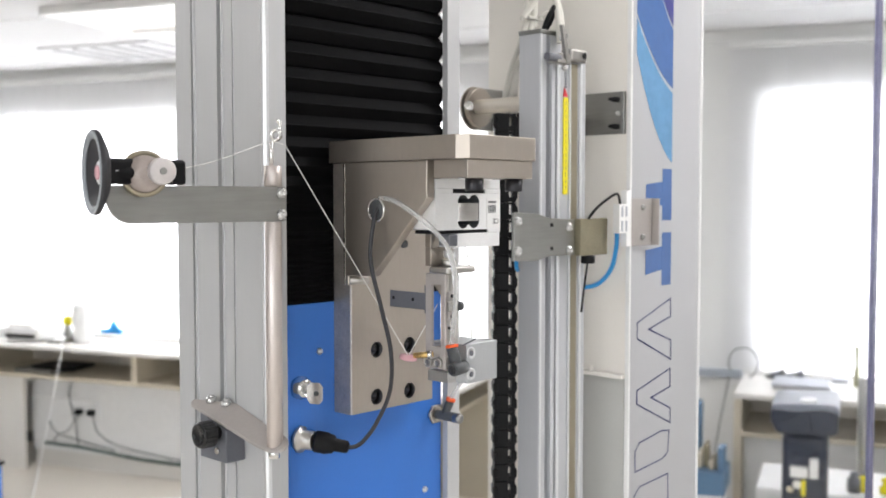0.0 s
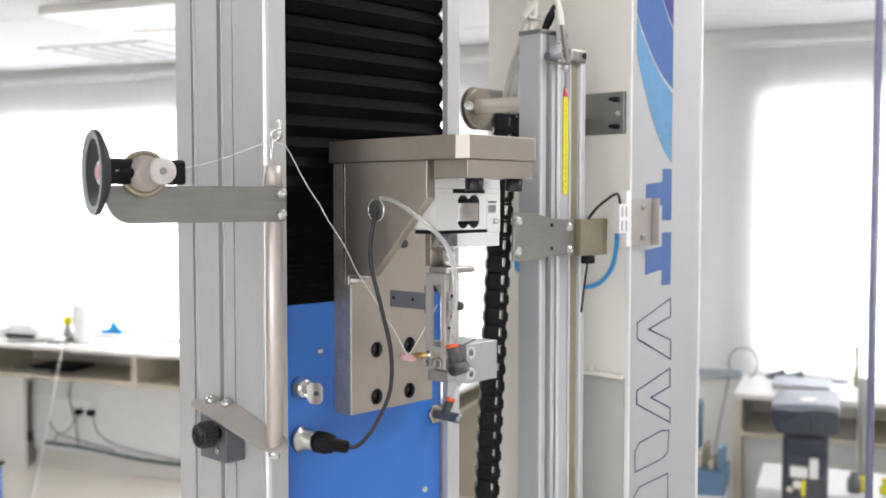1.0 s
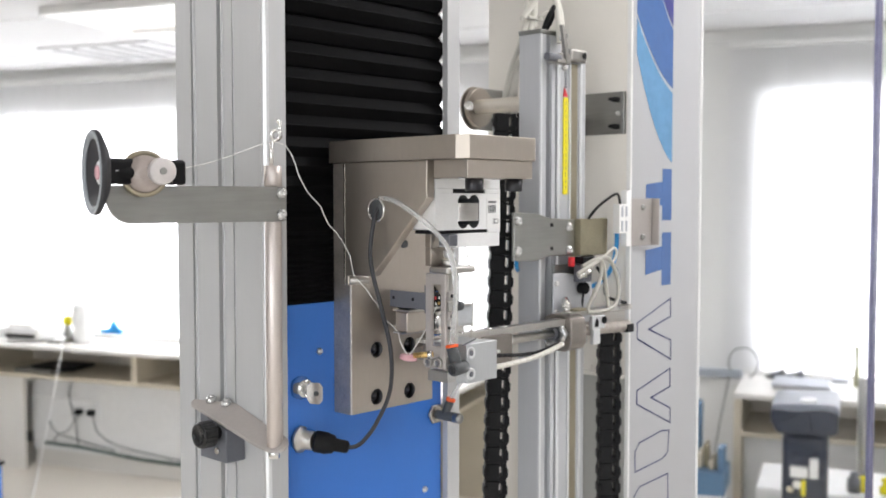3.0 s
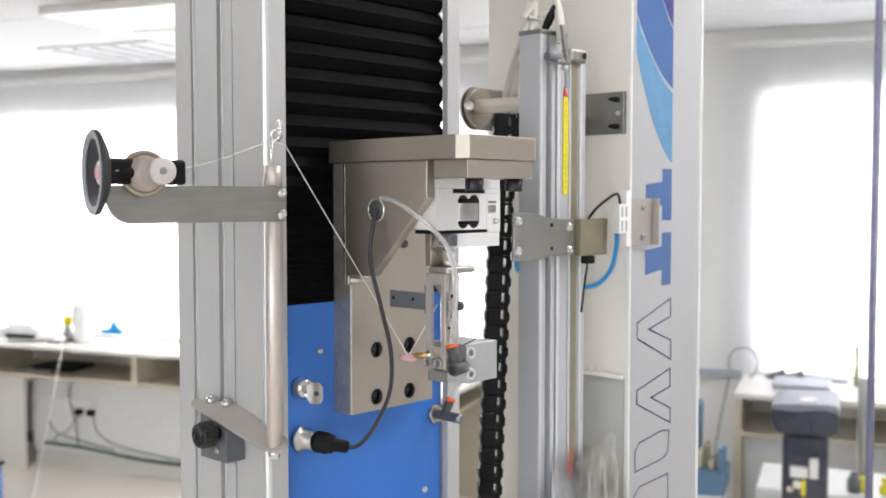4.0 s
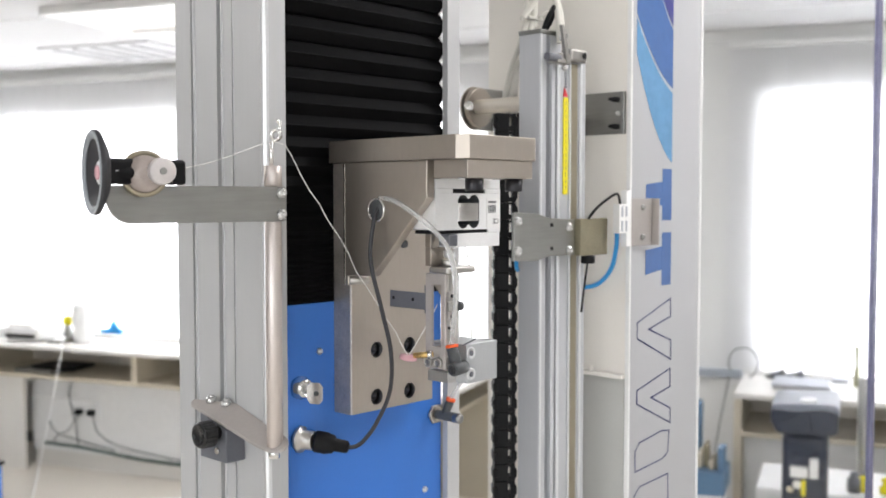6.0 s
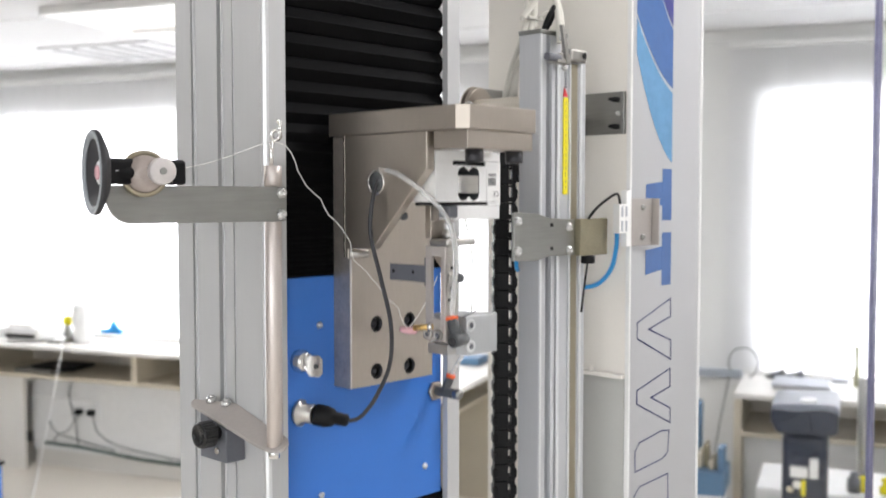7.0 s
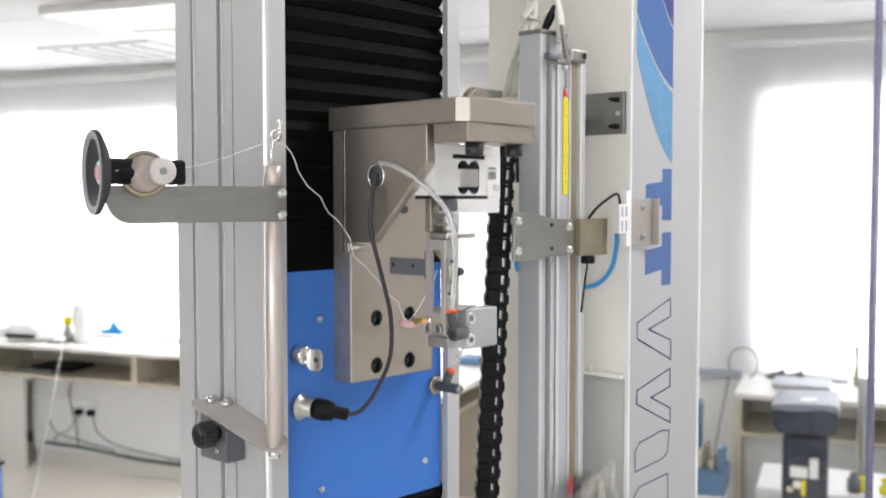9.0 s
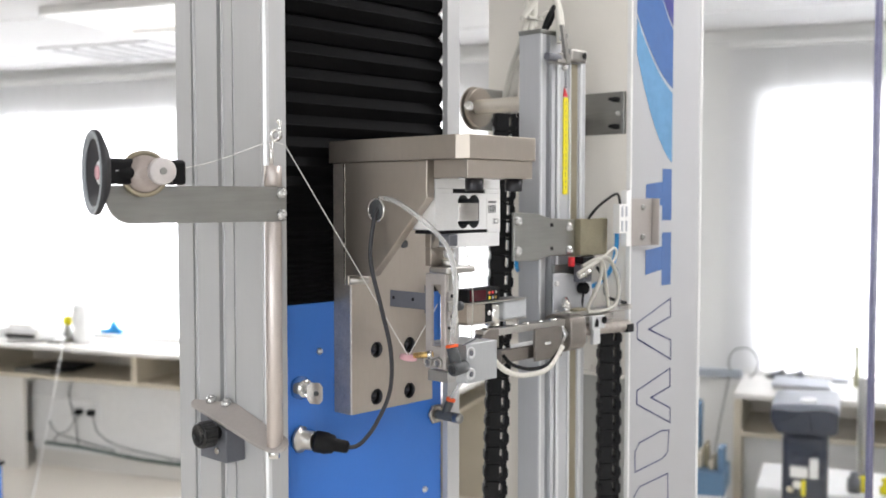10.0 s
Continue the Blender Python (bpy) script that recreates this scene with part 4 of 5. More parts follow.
def feed():
    fe = thing("yarn_guide_stand", (0.5985, 0.79, 1.425), "steel yarn guide rod clamped to the column", "yarn guide")
    part("guide_rod", rod((0.6000, 0.79, 1.434), (0.6000, 0.79, 1.7085), 0.0080, 28), PINKROD, fe, "slim ground steel rod")
    part("rod_collar", rod((0.6000, 0.79, 1.690), (0.6000, 0.79, 1.7105), 0.0086, 24, 0.0008), PINKROD, fe)
    part("rod_screw", rod((0.5988, 0.79, 1.4270), (0.5988, 0.79, 1.4348), 0.0055, 8), CHROME, fe)
    part("hook_pin", rod((0.5985, 0.79, 1.7100), (0.5985, 0.79, 1.7330), 0.0020, 12), CHROME, fe)
    pts = [(0.5990, 0.790, 1.7325), (0.6010, 0.788, 1.7350)]
    for k in range(24):
        a = k * 0.62 - 1.2
        pts.append((0.6015 + 0.0034 * math.cos(a) + 0.00020 * k, 0.7875 - 0.0022 * math.cos(a) + 0.00018 * k, 1.7400 + 0.0046 * math.sin(a)))
    pts += [(0.6085, 0.790, 1.7450), (0.6095, 0.790, 1.7500), (0.6060, 0.791, 1.7550)]
    part("hook", hose(pts, 0.0017, 8, 4), CHROME, fe, "bright coiled wire eye with an open hook")
    # sloping clamp plate with rounded corners
    pts = [(0.5822, 0.9080), (0.5840, 0.9112), (0.5880, 0.9115), (0.6078, 0.8650), (0.6079, 0.8130), (0.6085, 0.8040), (0.6095, 0.7900), (0.6085, 0.7805), (0.6055, 0.7755), (0.6000, 0.7745), (0.5945, 0.7785), (0.5905, 0.7870), (0.5878, 0.8030)]
    cp = prism(pts, "z", 1.4390, 1.4422, 0.0006, 1)
    for v in cp.verts:
        v.co.z += 0.282 * (v.co.y - 0.785) + 0.614 * (v.co.x - 0.6002)
    part("clamp_plate", cp, SATIN, fe, "sloping sheet-steel holder plate")
    for p in ((0.5965, 0.8930), (0.6020, 0.8740)):
        button_bolt((p[0], p[1], 1.4418 + 0.282 * (p[1] - 0.785) + 0.614 * (p[0] - 0.6002)), (-0.5, -0.25, 1), 0.0056, fe)
    part("clamp_block", prism([(0.8500, 1.4130), (0.8960, 1.4130), (0.8960, 1.4600), (0.8500, 1.4465)], "x", 0.5850, 0.6078, 0.0008, 1), SLATE, fe, "slate-grey clamp block")
    part("block_screw", rod((0.5848, 0.8640, 1.4240), (0.5825, 0.8640, 1.4240), 0.0035, 12), CHROME, fe)
    kn = bmesh.new()
    prof = []
    for k in range(44):
        a = 2 * math.pi * k / 44
        r = 0.0136 if k % 2 else 0.0128
        prof.append((0.8640 + r * math.cos(a), 1.4430 + r * math.sin(a)))
    prism(prof, "x", 0.5640, 0.5770, 0.0004, 1, bm=kn)
    k1 = part("knob", kn, GLOSSBLACK, fe, "black knurled clamping knob")
    part("knob_cap", turned([(0.0130, 0), (0.0124, 0.002), (0.0098, 0.003), (0.0094, 0.0022), (0.001, 0.0021)], (0.5640, 0.8640, 1.4430), -X, 28), GLOSSBLACK, k1)
    part("knob_neck", rod((0.5770, 0.8640, 1.4430), (0.5850, 0.8640, 1.4430), 0.0075), BLACK, k1)
    # arm plate with rounded end
    pts = [(0.4400, 1.6580), (0.4320, 1.6610), (0.4255, 1.6670), (0.4210, 1.6760), (0.4200, 1.6900), (0.6055, 1.6905), (0.6072, 1.6885), (0.6072, 1.6590), (0.6055, 1.6572)]
    ap = part("arm_plate", prism(pts, "y", 0.7785, 0.7815, 0.0005, 1), SHEET, fe, "flat sheet-steel arm")
    for z in (1.6845, 1.6640):
        button_bolt((0.6010, 0.7785, z), -Y, 0.0052, fe)
    # yarn tensioner: rubber disc, brake body and white cone
    te = thing("yarn_tensioner", (0.470, 0.775, 1.691), "yarn tensioner with a black rubber disc and white cone", "yarn tensioner")
    part("bracket", B(0.4180, 0.4925, 0.7700, 0.7760, 1.6908, 1.7125, bevel=0.003), BLACK, te, "black bracket")
    c, ax = Vector((0.4120, 0.7800, 1.7005)), Vector((-1.0, 0.27, 0.0))
    part("disc", turned([(0.010, -0.0100), (0.022, -0.0080), (0.0345, -0.0020), (0.0352, 0.0), (0.0350, 0.0020), (0.0335, 0.0026), (0.0300, 0.0022), (0.0200, -0.0055), (0.0090, -0.0075), (0.002, -0.0075)], c, ax, 48), RUBBER, te, "black rubber dish")
    part("disc_rim", turned([(0.0338, 0.0018), (0.0345, 0.0026), (0.0335, 0.0034), (0.0310, 0.0030), (0.0285, 0.0018), (0.0278, 0.0008)], c, ax, 48, ring=True), RIMGREY, te, "paler grey rim")
    hb = part("disc_hub", turned([(0.0098, -0.0074), (0.0098, -0.0032), (0.0085, -0.0025), (0.002, -0.0025)], c, ax, 28), ALU, te)
    part("hub_cap", turned([(0.0058, -0.0026), (0.0058, -0.0012), (0.0045, -0.0006), (0.001, -0.0005)], c, ax, 24), PINK, hb, "pink ceramic hub cap")
    part("disc_axle", rod(c + ax * -0.0300, c + ax * -0.0090, 0.0055), BLACK, te)
    part("disc_spoke", rod(c + ax * -0.0035 + Vector((0, -0.003, -0.007)), c + ax * 0.001 + Vector((0, -0.012, -0.026)), 0.0010, 8), CABLEWHITE, te)
    d = Vector((-0.42, -0.90, 0))
    part("tension_ring", turned([(0.0135, 0.003), (0.0150, 0.002), (0.0160, 0.0), (0.0190, 0.0), (0.0198, 0.0015), (0.0198, 0.0050), (0.0188, 0.0065), (0.0165, 0.0065), (0.0155, 0.0050), (0.0140, 0.0050)], (0.4535, 0.7745, 1.7000), d, 40, ring=True), BRONZE, te, "bronze tension ring")
    part("tension_dish", turned([(0.0165, 0.0048), (0.0150, 0.0085), (0.0100, 0.0120), (0.0050, 0.0132)], (0.4535, 0.7745, 1.7000), d, 30), DISHGLASS, te, "smoky clear tension dish")
    co = part("cone", turned([(0.0080, 0), (0.0110, 0.0015), (0.0115, 0.0050), (0.0112, 0.0110), (0.0100, 0.0125), (0.0028, 0.0125)], (0.4610, 0.7620, 1.7020), (-0.30, -0.95, 0), 30), CONE, te, "milky white plastic cone knob")
    part("cone_screw", rod((0.45725, 0.7502, 1.7020), (0.4569, 0.7490, 1.7020), 0.0030), SHEET, co)
    part("cone_axle", rod((0.4560, 0.7690, 1.7010), (0.4610, 0.7620, 1.7020), 0.0050), STEEL, te)
    lone("feed_yarn", hose(((0.425, 0.770, 1.7020), (0.470, 0.778, 1.704), (0.508, 0.790, 1.7072), (0.545, 0.790, 1.7165), (0.585, 0.790, 1.7300), (0.5985, 0.788, 1.7335), (0.6100, 0.786, 1.7310)), 0.00055, 6), THREAD, "thin white yarn running to the hook", "yarn", (0.508, 0.79, 1.7072))


feed()

# ---- panel column with printed front ----


def panel_column():
    pc = thing("panel_column", (1.18, 0.83, 0), "silver-grey machine column with blue printed graphics", "machine column")
    part("cream_side", B(1.1000, 1.1060, 0.716, 0.9474, 0.11, 2.26), CREAM, pc, "cream enamelled side sheet")
    bm = B(1.1000, 1.2700, 0.7090, 0.7155, 0.11, 2.26, bevel=0.0028, seg=3)
    part("front_sheet", bm, SILVER, pc, "silver painted front sheet")
    part("far_side", B(1.2640, 1.2700, 0.716, 0.9474, 0.11, 2.26), SILVER, pc)
    part("back_sheet", B(1.1062, 1.2638, 0.940, 0.9474, 0.11, 2.26), CREAM, pc)
    # white strip paints the highlight on the front sheet's rounded left corner
    part("edge_highlight", B(1.0965, 1.0998, 0.7085, 0.7150, 0.11, 2.26, bevel=0.0008), WHITE, pc, "sheet corner highlight as a white strip")
    part("shelf_lip", B(1.0890, 1.0998, 0.7150, 0.7900, 1.4490, 1.4540, bevel=0.0006), CREAM, pc)
    part("lower_sheet", B(1.0975, 1.0996, 0.7160, 0.7950, 0.30, 1.4485), GREY_PAINT, pc)
    part("lip_peg", rod((1.092, 0.764, 1.454), (1.092, 0.764, 1.462), 0.003), CREAM, pc)
    y0, y1 = 0.7086, 0.7089

    def decal(name, pts, material, label):
        return part(name, prism(pts, "y", y0, y1), material, pc, label)

    def bow(a, b, sag, n=8):
        out = []
        for k in range(n + 1):
            t = k / n
            out.append((a[0] + (b[0] - a[0]) * t, a[1] + (b[1] - a[1]) * t - sag * 4 * t * (1 - t)))
        return out

    xl, xr = 1.1085, 1.1960
    decal("print_field", [(1.150, 2.05), (xr, 2.05)] + bow((xr, 1.906), (1.150, 1.975), 0.006)[:], PRINT_NAVY, "violet-blue printed field")
    decal("print_field", [(xl, 2.05), (1.1475, 2.05)] + bow((1.1475, 1.975), (xr, 1.901), 0.006) + bow((xr, 1.824), (xl, 1.912), 0.012), PRINT_BLUE, "mid-blue printed field")
    decal("print_field", bow((xl, 1.907), (xr, 1.818), 0.012) + bow((xr, 1.726), (xl, 1.862), 0.022), PRINT_SKY, "sky-blue printed field")
    # solid blue blocks of the emblem
    for z0, z1 in ((1.6500, 1.7180), (1.5640, 1.6340)):
        zm = (z0 + z1) / 2
        decal("print_block", [(1.1730, z0), (xr, z0), (xr, z1), (1.1730, z1)], PRINT_BLUE, "solid blue printed block")
        decal("print_block", [(1.1330, zm - 0.019), (1.1729, zm - 0.014), (1.1729, zm + 0.017), (1.1330, zm + 0.013)], PRINT_BLUE, "solid blue printed block")
    # outlined angular shapes of the emblem
    def outline(points, w=0.0009):
        bm = bmesh.new()
        for a, b in zip(points, points[1:]):
            a, b = Vector((a[0], 0, a[1])), Vector((b[0], 0, b[1]))
            d = (b - a).normalized()
            s = Vector((-d.z, 0, d.x)) * w
            q = [a - d * w + s, b + d * w + s, b + d * w - s, a - d * w - s]
            prism([(v.x, v.z) for v in q], "y", y0, y1, bm=bm)
        return part("print_outline", bm, INK, pc, "dark blue printed outline")

    outline([(1.1966, 1.5455), (1.1972, 1.5211), (1.1426, 1.5087), (1.1979, 1.4890), (1.1984, 1.4630), (1.1158, 1.4989), (1.1155, 1.5193), (1.1966, 1.5455)])
    outline([(1.1972, 1.4509), (1.1978, 1.4263), (1.1498, 1.4179), (1.1984, 1.3970), (1.1988, 1.3770), (1.1160, 1.4139), (1.1157, 1.4316), (1.1972, 1.4509)])
    outline([(1.1961, 1.3666), (1.1939, 1.3378), (1.1796, 1.3312), (1.1135, 1.3260), (1.1131, 1.3526), (1.1236, 1.3626), (1.1788, 1.3695), (1.1961, 1.3666)])
    outline([(1.1945, 1.3084), (1.1955, 1.2602), (1.1121, 1.2567), (1.1114, 1.2939), (1.1246, 1.3045), (1.1945, 1.3084)])
    # small steel plate on the cream side
    br = thing("side_bracket", (1.085, 0.748, 1.787), "grey steel bracket plate on the cream side sheet", "bracket")
    part("plate", B(1.0950, 1.0995, 0.7180, 0.7900, 1.7605, 1.8140, bevel=0.0008), SHEET, br)
    for z in (1.8040, 1.7700):
        part("screw", turned([(0.0035, 0), (0.0035, 0.006), (0.0018, 0.014)], (1.0950, 0.727, z), (-1, 0.4, 0), 12), BLACK, br)
    button_bolt((1.0950, 0.727, 1.7870), -X, 0.0035, br)
    # latch plate on the front edge
    la = thing("latch_plate", (1.13, 0.704, 1.65), "nickel latch plate with a raised edge on the column", "latch")
    part("plate", B(1.0900, 1.1390, 0.7030, 0.7068, 1.6190, 1.6790, bevel=0.0008), SATIN, la)
    part("flange", B(1.1392, 1.1412, 0.6930, 0.7068, 1.6190, 1.6790, bevel=0.0006), SATIN, la)
    for z in (1.6680, 1.6300):
        button_bolt((1.1160, 0.7030, z), -Y, 0.0042, la, material=SHEET)
    # white sensor block beside the latch
    se = thing("door_sensor", (1.085, 0.70, 1.65), "white slotted door sensor block", "sensor")
    part("holder", B(1.0735, 1.0850, 0.6990, 0.7075, 1.6190, 1.6890, bevel=0.001), WHITE, se)
    part("body", B(1.0535, 1.0733, 0.6960, 0.7060, 1.6360, 1.6720, bevel=0.001), WHITE, se)
    for x in (1.0588, 1.0680):
        for z in (1.6450, 1.6630):
            part("slot", B(x - 0.0017, x + 0.0017, 0.6952, 0.6959, z - 0.0065, z + 0.0065), LID, se)


REACH[0] = 1.065
panel_column()

# ---- slide tower with the cylinder ----


def tower():
    tw = thing("slide_tower", (0.997, 0.757, 0), "aluminium profile tower with a rodless pneumatic cylinder", "slide tower")
    x0, y0, y1 = 0.9515, 0.740, 0.7715
    out = [(x0 + 0.001, y0), (0.9630, y0), (0.9630, y0 + 0.012), (0.9696, y0 + 0.012), (0.9696, y0), (0.992, y0), (0.992, y1), (x0, y1), (x0, y0 + 0.001)]
    part("profile", prism(out, "z", 0.11, 1.872), RAILGREY, tw)
    # dark sheet that paints the shade at the bottom of the slot
    part("groove_floor", B(0.9632, 0.9694, y0 + 0.0100, y0 + 0.0118, 0.11, 1.872), RAILSHADE, tw, "slot floor with shade put into its colour")
    part("end_cap", B(x0 - 0.001, 1.004, y0 - 0.001, y1 + 0.001, 1.8722, 1.8775, bevel=0.0008), SHEET, tw)
    part("edge_strip", B(x0 + 0.0003, x0 + 0.0032, y0 - 0.0010, y0 - 0.0002, 0.11, 1.872, bevel=0.0003, seg=1), ALU, tw, "bright profile edge")
    part("guide_rail", B(0.9700, 0.9775, y0 - 0.0030, y0 - 0.0003, 0.05, 1.850, bevel=0.0008), RAILGREY, tw, "satin linear guide rail")
    # flank coloured dark for the shade beside the rail
    part("rail_flank", B(0.9779, 0.9800, y0 - 0.0015, y0 - 0.0003, 0.05, 1.850), RAILSHADE, tw)
    part("rail_lip", B(0.9800, 0.9850, y0 - 0.0052, y0 - 0.0003, 0.05, 1.846, bevel=0.0016, seg=3), ALU, tw, "bright rounded rail lip")
    cy = part("cylinder", B(0.9865, 1.0400, y0 - 0.002, y0 + 0.024, 0.05, 1.848, bevel=0.0012), RAILGREY, tw, "rodless air cylinder barrel")
    part("cylinder_lip", B(1.0042, 1.0072, y0 - 0.0046, y0 - 0.0022, 0.06, 1.842, bevel=0.0009, seg=3), ALU, cy, "bright lip")
    part("slit_band", B(1.0076, 1.0215, y0 - 0.0030, y0 - 0.0022, 0.06, 1.842), BRONZE, cy, "bronze sealing band")
    part("cylinder_lip", B(1.0255, 1.0300, y0 - 0.0048, y0 - 0.0022, 0.06, 1.842, bevel=0.0011, seg=3), ALU, cy, "bright lip")
    part("cylinder_head", B(0.9980, 1.0300, y0 - 0.012, y0 + 0.026, 1.8430, 1.8585, bevel=0.003), STEEL, tw)
    part("head_yoke", B(0.9800, 0.9977, y0 - 0.009, y0 + 0.020, 1.8420, 1.8520, bevel=0.002), STEEL, tw)
    part("cable_loop", hose(((0.9660, 0.748, 1.872), (0.9640, 0.742, 1.885), (0.9720, 0.738, 1.902), (0.9790, 0.740, 1.906), (0.9800, 0.746, 1.892), (0.9720, 0.750, 1.876)), 0.0030, 9), BLACK, tw, "short black cable loop")
    part("head_screw", rod((1.022, y0 - 0.0122, 1.8510), (1.022, y0 - 0.0132, 1.8510), 0.004), BLACK, tw)
    st = part("yellow_strip", B(0.9930, 1.0020, y0 - 0.0034, y0 - 0.0023, 1.684, 1.800), YELLOW, cy, "yellow warning strip")
    part("red_mark", prism([(0.9930, 1.801), (1.0020, 1.801), (0.995, 1.812)], "y", y0 - 0.0034, y0 - 0.0023), RED, cy)
    for k in range(7):
        part("print_bar", B(0.996, 1.0000, y0 - 0.0034, y0 - 0.0023, 1.812 + 0.0033 * k, 1.8138 + 0.0033 * k), SLATE, cy)
    for k in range(14):
        part("print_bar", B(0.9972, 0.9977, y0 - 0.0040, y0 - 0.0035, 1.690 + 0.0078 * k, 1.6945 + 0.0078 * k), OLIVE, st)
    # clamp and hose joint at the head
    part("head_clamp", B(0.9640, 0.9900, y0 - 0.016, y0 - 0.001, 1.8380, 1.8440, bevel=0.001), STEEL, tw)
    part("clamp_pin", rod((0.9480, y0 - 0.012, 1.8440), (0.9720, y0 - 0.012, 1.8440), 0.0046), SLATE, tw)
    part("clamp_strap", prism([(0.9690, 1.882), (0.9740, 1.882), (0.9850, 1.840), (0.9800, 1.838)], "y", y0 - 0.018, y0 - 0.014), STEEL, tw)
    for p in ((0.978, 1.868), (0.986, 1.857), (0.984, 1.834)):
        button_bolt((p[0], y0 - 0.010, p[1]), -Y, 0.004, tw)
    # white hoses up to the ceiling side
    for k, pts in enumerate((
            ((0.9780, 0.732, 1.862), (0.9780, 0.734, 1.890), (0.9760, 0.738, 1.915), (0.9650, 0.745, 1.925), (0.9500, 0.752, 1.905), (0.9400, 0.757, 1.890)),
            ((0.9860, 0.733, 1.865), (0.9880, 0.738, 1.895), (0.9850, 0.742, 1.915), (0.9780, 0.750, 1.935), (0.9700, 0.76, 2.05), (0.975, 0.775, 2.25)),
            ((0.9830, 0.733, 1.865), (0.9850, 0.738, 1.900), (0.9800, 0.742, 1.925), (0.9720, 0.750, 1.945), (0.9650, 0.76, 2.05), (0.970, 0.775, 2.25)),
            ((0.985, 0.812, 1.700), (0.9816, 0.8086, 1.8094), (0.9800, 0.799, 1.840), (0.9743, 0.783, 1.8584), (0.9850, 0.780, 1.8938), (0.988, 0.780, 1.9226), (0.985, 0.780, 2.25)),
            ((0.992, 0.814, 1.700), (0.9870, 0.8110, 1.8040), (0.9850, 0.802, 1.840), (0.9790, 0.786, 1.8584), (0.9890, 0.783, 1.8938), (0.993, 0.783, 1.9226), (0.990, 0.783, 2.25)),
            ((0.976, 0.817, 1.780), (0.9760, 0.8130, 1.8094), (0.9760, 0.803, 1.842), (0.9693, 0.786, 1.8650), (0.9800, 0.784, 1.8938), (0.982, 0.784, 1.9226), (0.98, 0.784, 2.25)),
            ((0.996, 0.816, 1.780), (0.9930, 0.8130, 1.8094), (0.9910, 0.806, 1.838), (0.9840, 0.788, 1.8580), (0.9940, 0.785, 1.8938), (0.998, 0.785, 1.9226), (0.998, 0.785, 2.25)))):
        part("air_hose", hose(pts, 0.0037, 8), CABLEWHITE, tw, "ivory air hose")
    part("hose_tie", B(0.974, 1.000, 0.774, 0.790, 1.8960, 1.9000, bevel=0.001), CABLEWHITE, tw)
    part("tie_tail", hose(((0.990, 0.774, 1.899), (0.999, 0.768, 1.906), (1.008, 0.764, 1.907)), 0.0018, 8), CABLEWHITE, tw)
    # stand-off to the rear
    so = thing("stand_off", (0.97, 0.82, 1.7935), "steel stand-off rod with a round mounting plate", "stand-off")
    part("rod", rod((0.9640, 0.8500, 1.7935), (0.9640, 0.7718, 1.7935), 0.0090, 28), CREAMROD, so, "ground steel rod")
    part("disc", turned([(0.022, 0), (0.0250, 0.0015), (0.0250, 0.0060), (0.0235, 0.0075)], (0.9725, 0.8580, 1.7935), -Y, 40), NICKEL, so)
    part("disc_step", turned([(0.0270, 0), (0.0275, 0.001), (0.0270, 0.003)], (0.9725, 0.8625, 1.7930), -Y, 40), NICKEL, so)
    part("plate", B(0.9725, 1.0600, 0.8630, 0.8690, 1.7665, 1.8200, bevel=0.002), SHEET, so)
    cap_screw((0.9475, 0.8500, 1.7935), (-0.5, -0.85, 0), 0.0062, 0.0060, so, "cap_screw", CHROME)
    part("dark_guide", B(1.0300, 1.0420, 0.8400, 0.8550, 1.700, 1.7900, bevel=0.001), BLACK, so)
    # stop bracket clamped on the tower
    sb = thing("stop_clamp", (0.96, 0.724, 1.632), "bow-tie sheet-steel stop clamp with four bolts", "clamp")
    pts = [(0.8835, 1.6635), (0.9240, 1.6620), (0.9500, 1.6560), (0.9990, 1.6540), (0.9990, 1.6110), (0.9500, 1.6115), (0.9240, 1.6070), (0.8835, 1.6085)]
    sp = part("plate", prism(pts, "y", 0.7230, 0.7270, 0.0008, 1), SHEET, sb, "bow-tie shaped steel plate")
    for p in ((0.8890, 1.6535), (0.8890, 1.6195), (0.9860, 1.6450), (0.9860, 1.6175)):
        button_bolt((p[0], 0.7230, p[1]), -Y, 0.0054, sb)
    for z in (1.6480, 1.6205):
        part("plate_hole", B(0.9500, 0.9550, 0.7224, 0.7235, z - 0.0022, z + 0.0022), BLACK, sb)
    part("side_block", B(0.9992, 1.0560, 0.7150, 0.7240, 1.6100, 1.6545, bevel=0.0008), OLIVE, sb, "olive chromated side block")
    part("spacer", B(0.955, 0.985, 0.7272, 0.7295, 1.612, 1.654), SHEET, sb)
    part("buffer", rod((1.0200, 0.7190, 1.6000), (1.0200, 0.7190, 1.6098), 0.0085), BLACK, sb)
    part("dark_lead", hose(((1.015, 0.715, 1.6545), (1.026, 0.710, 1.668), (1.046, 0.704, 1.681), (1.058, 0.702, 1.684), (1.0635, 0.702, 1.672)), 0.0016, 8), BLACK, sb)
    part("blue_hose", hose(((1.0600, 0.704, 1.640), (1.0780, 0.717, 1.6160), (1.0900, 0.733, 1.5880), (1.0840, 0.749, 1.5690), (1.0600, 0.764, 1.564)), 0.0030, 10), BLUEHOSE, sb, "blue air hose")
    part("blue_hose", hose(((0.9020, 0.735, 1.6220), (0.9060, 0.738, 1.610), (0.9150, 0.745, 1.600), (0.938, 0.762, 1.594)), 0.0026, 10), BLUEHOSE, sb)
    part("lead_end", hose(((1.019, 0.719, 1.600), (1.019, 0.722, 1.58), (1.0195, 0.728, 1.54)), 0.0014, 6), BLACK, sb)


tower()
REACH[0] = 1.0


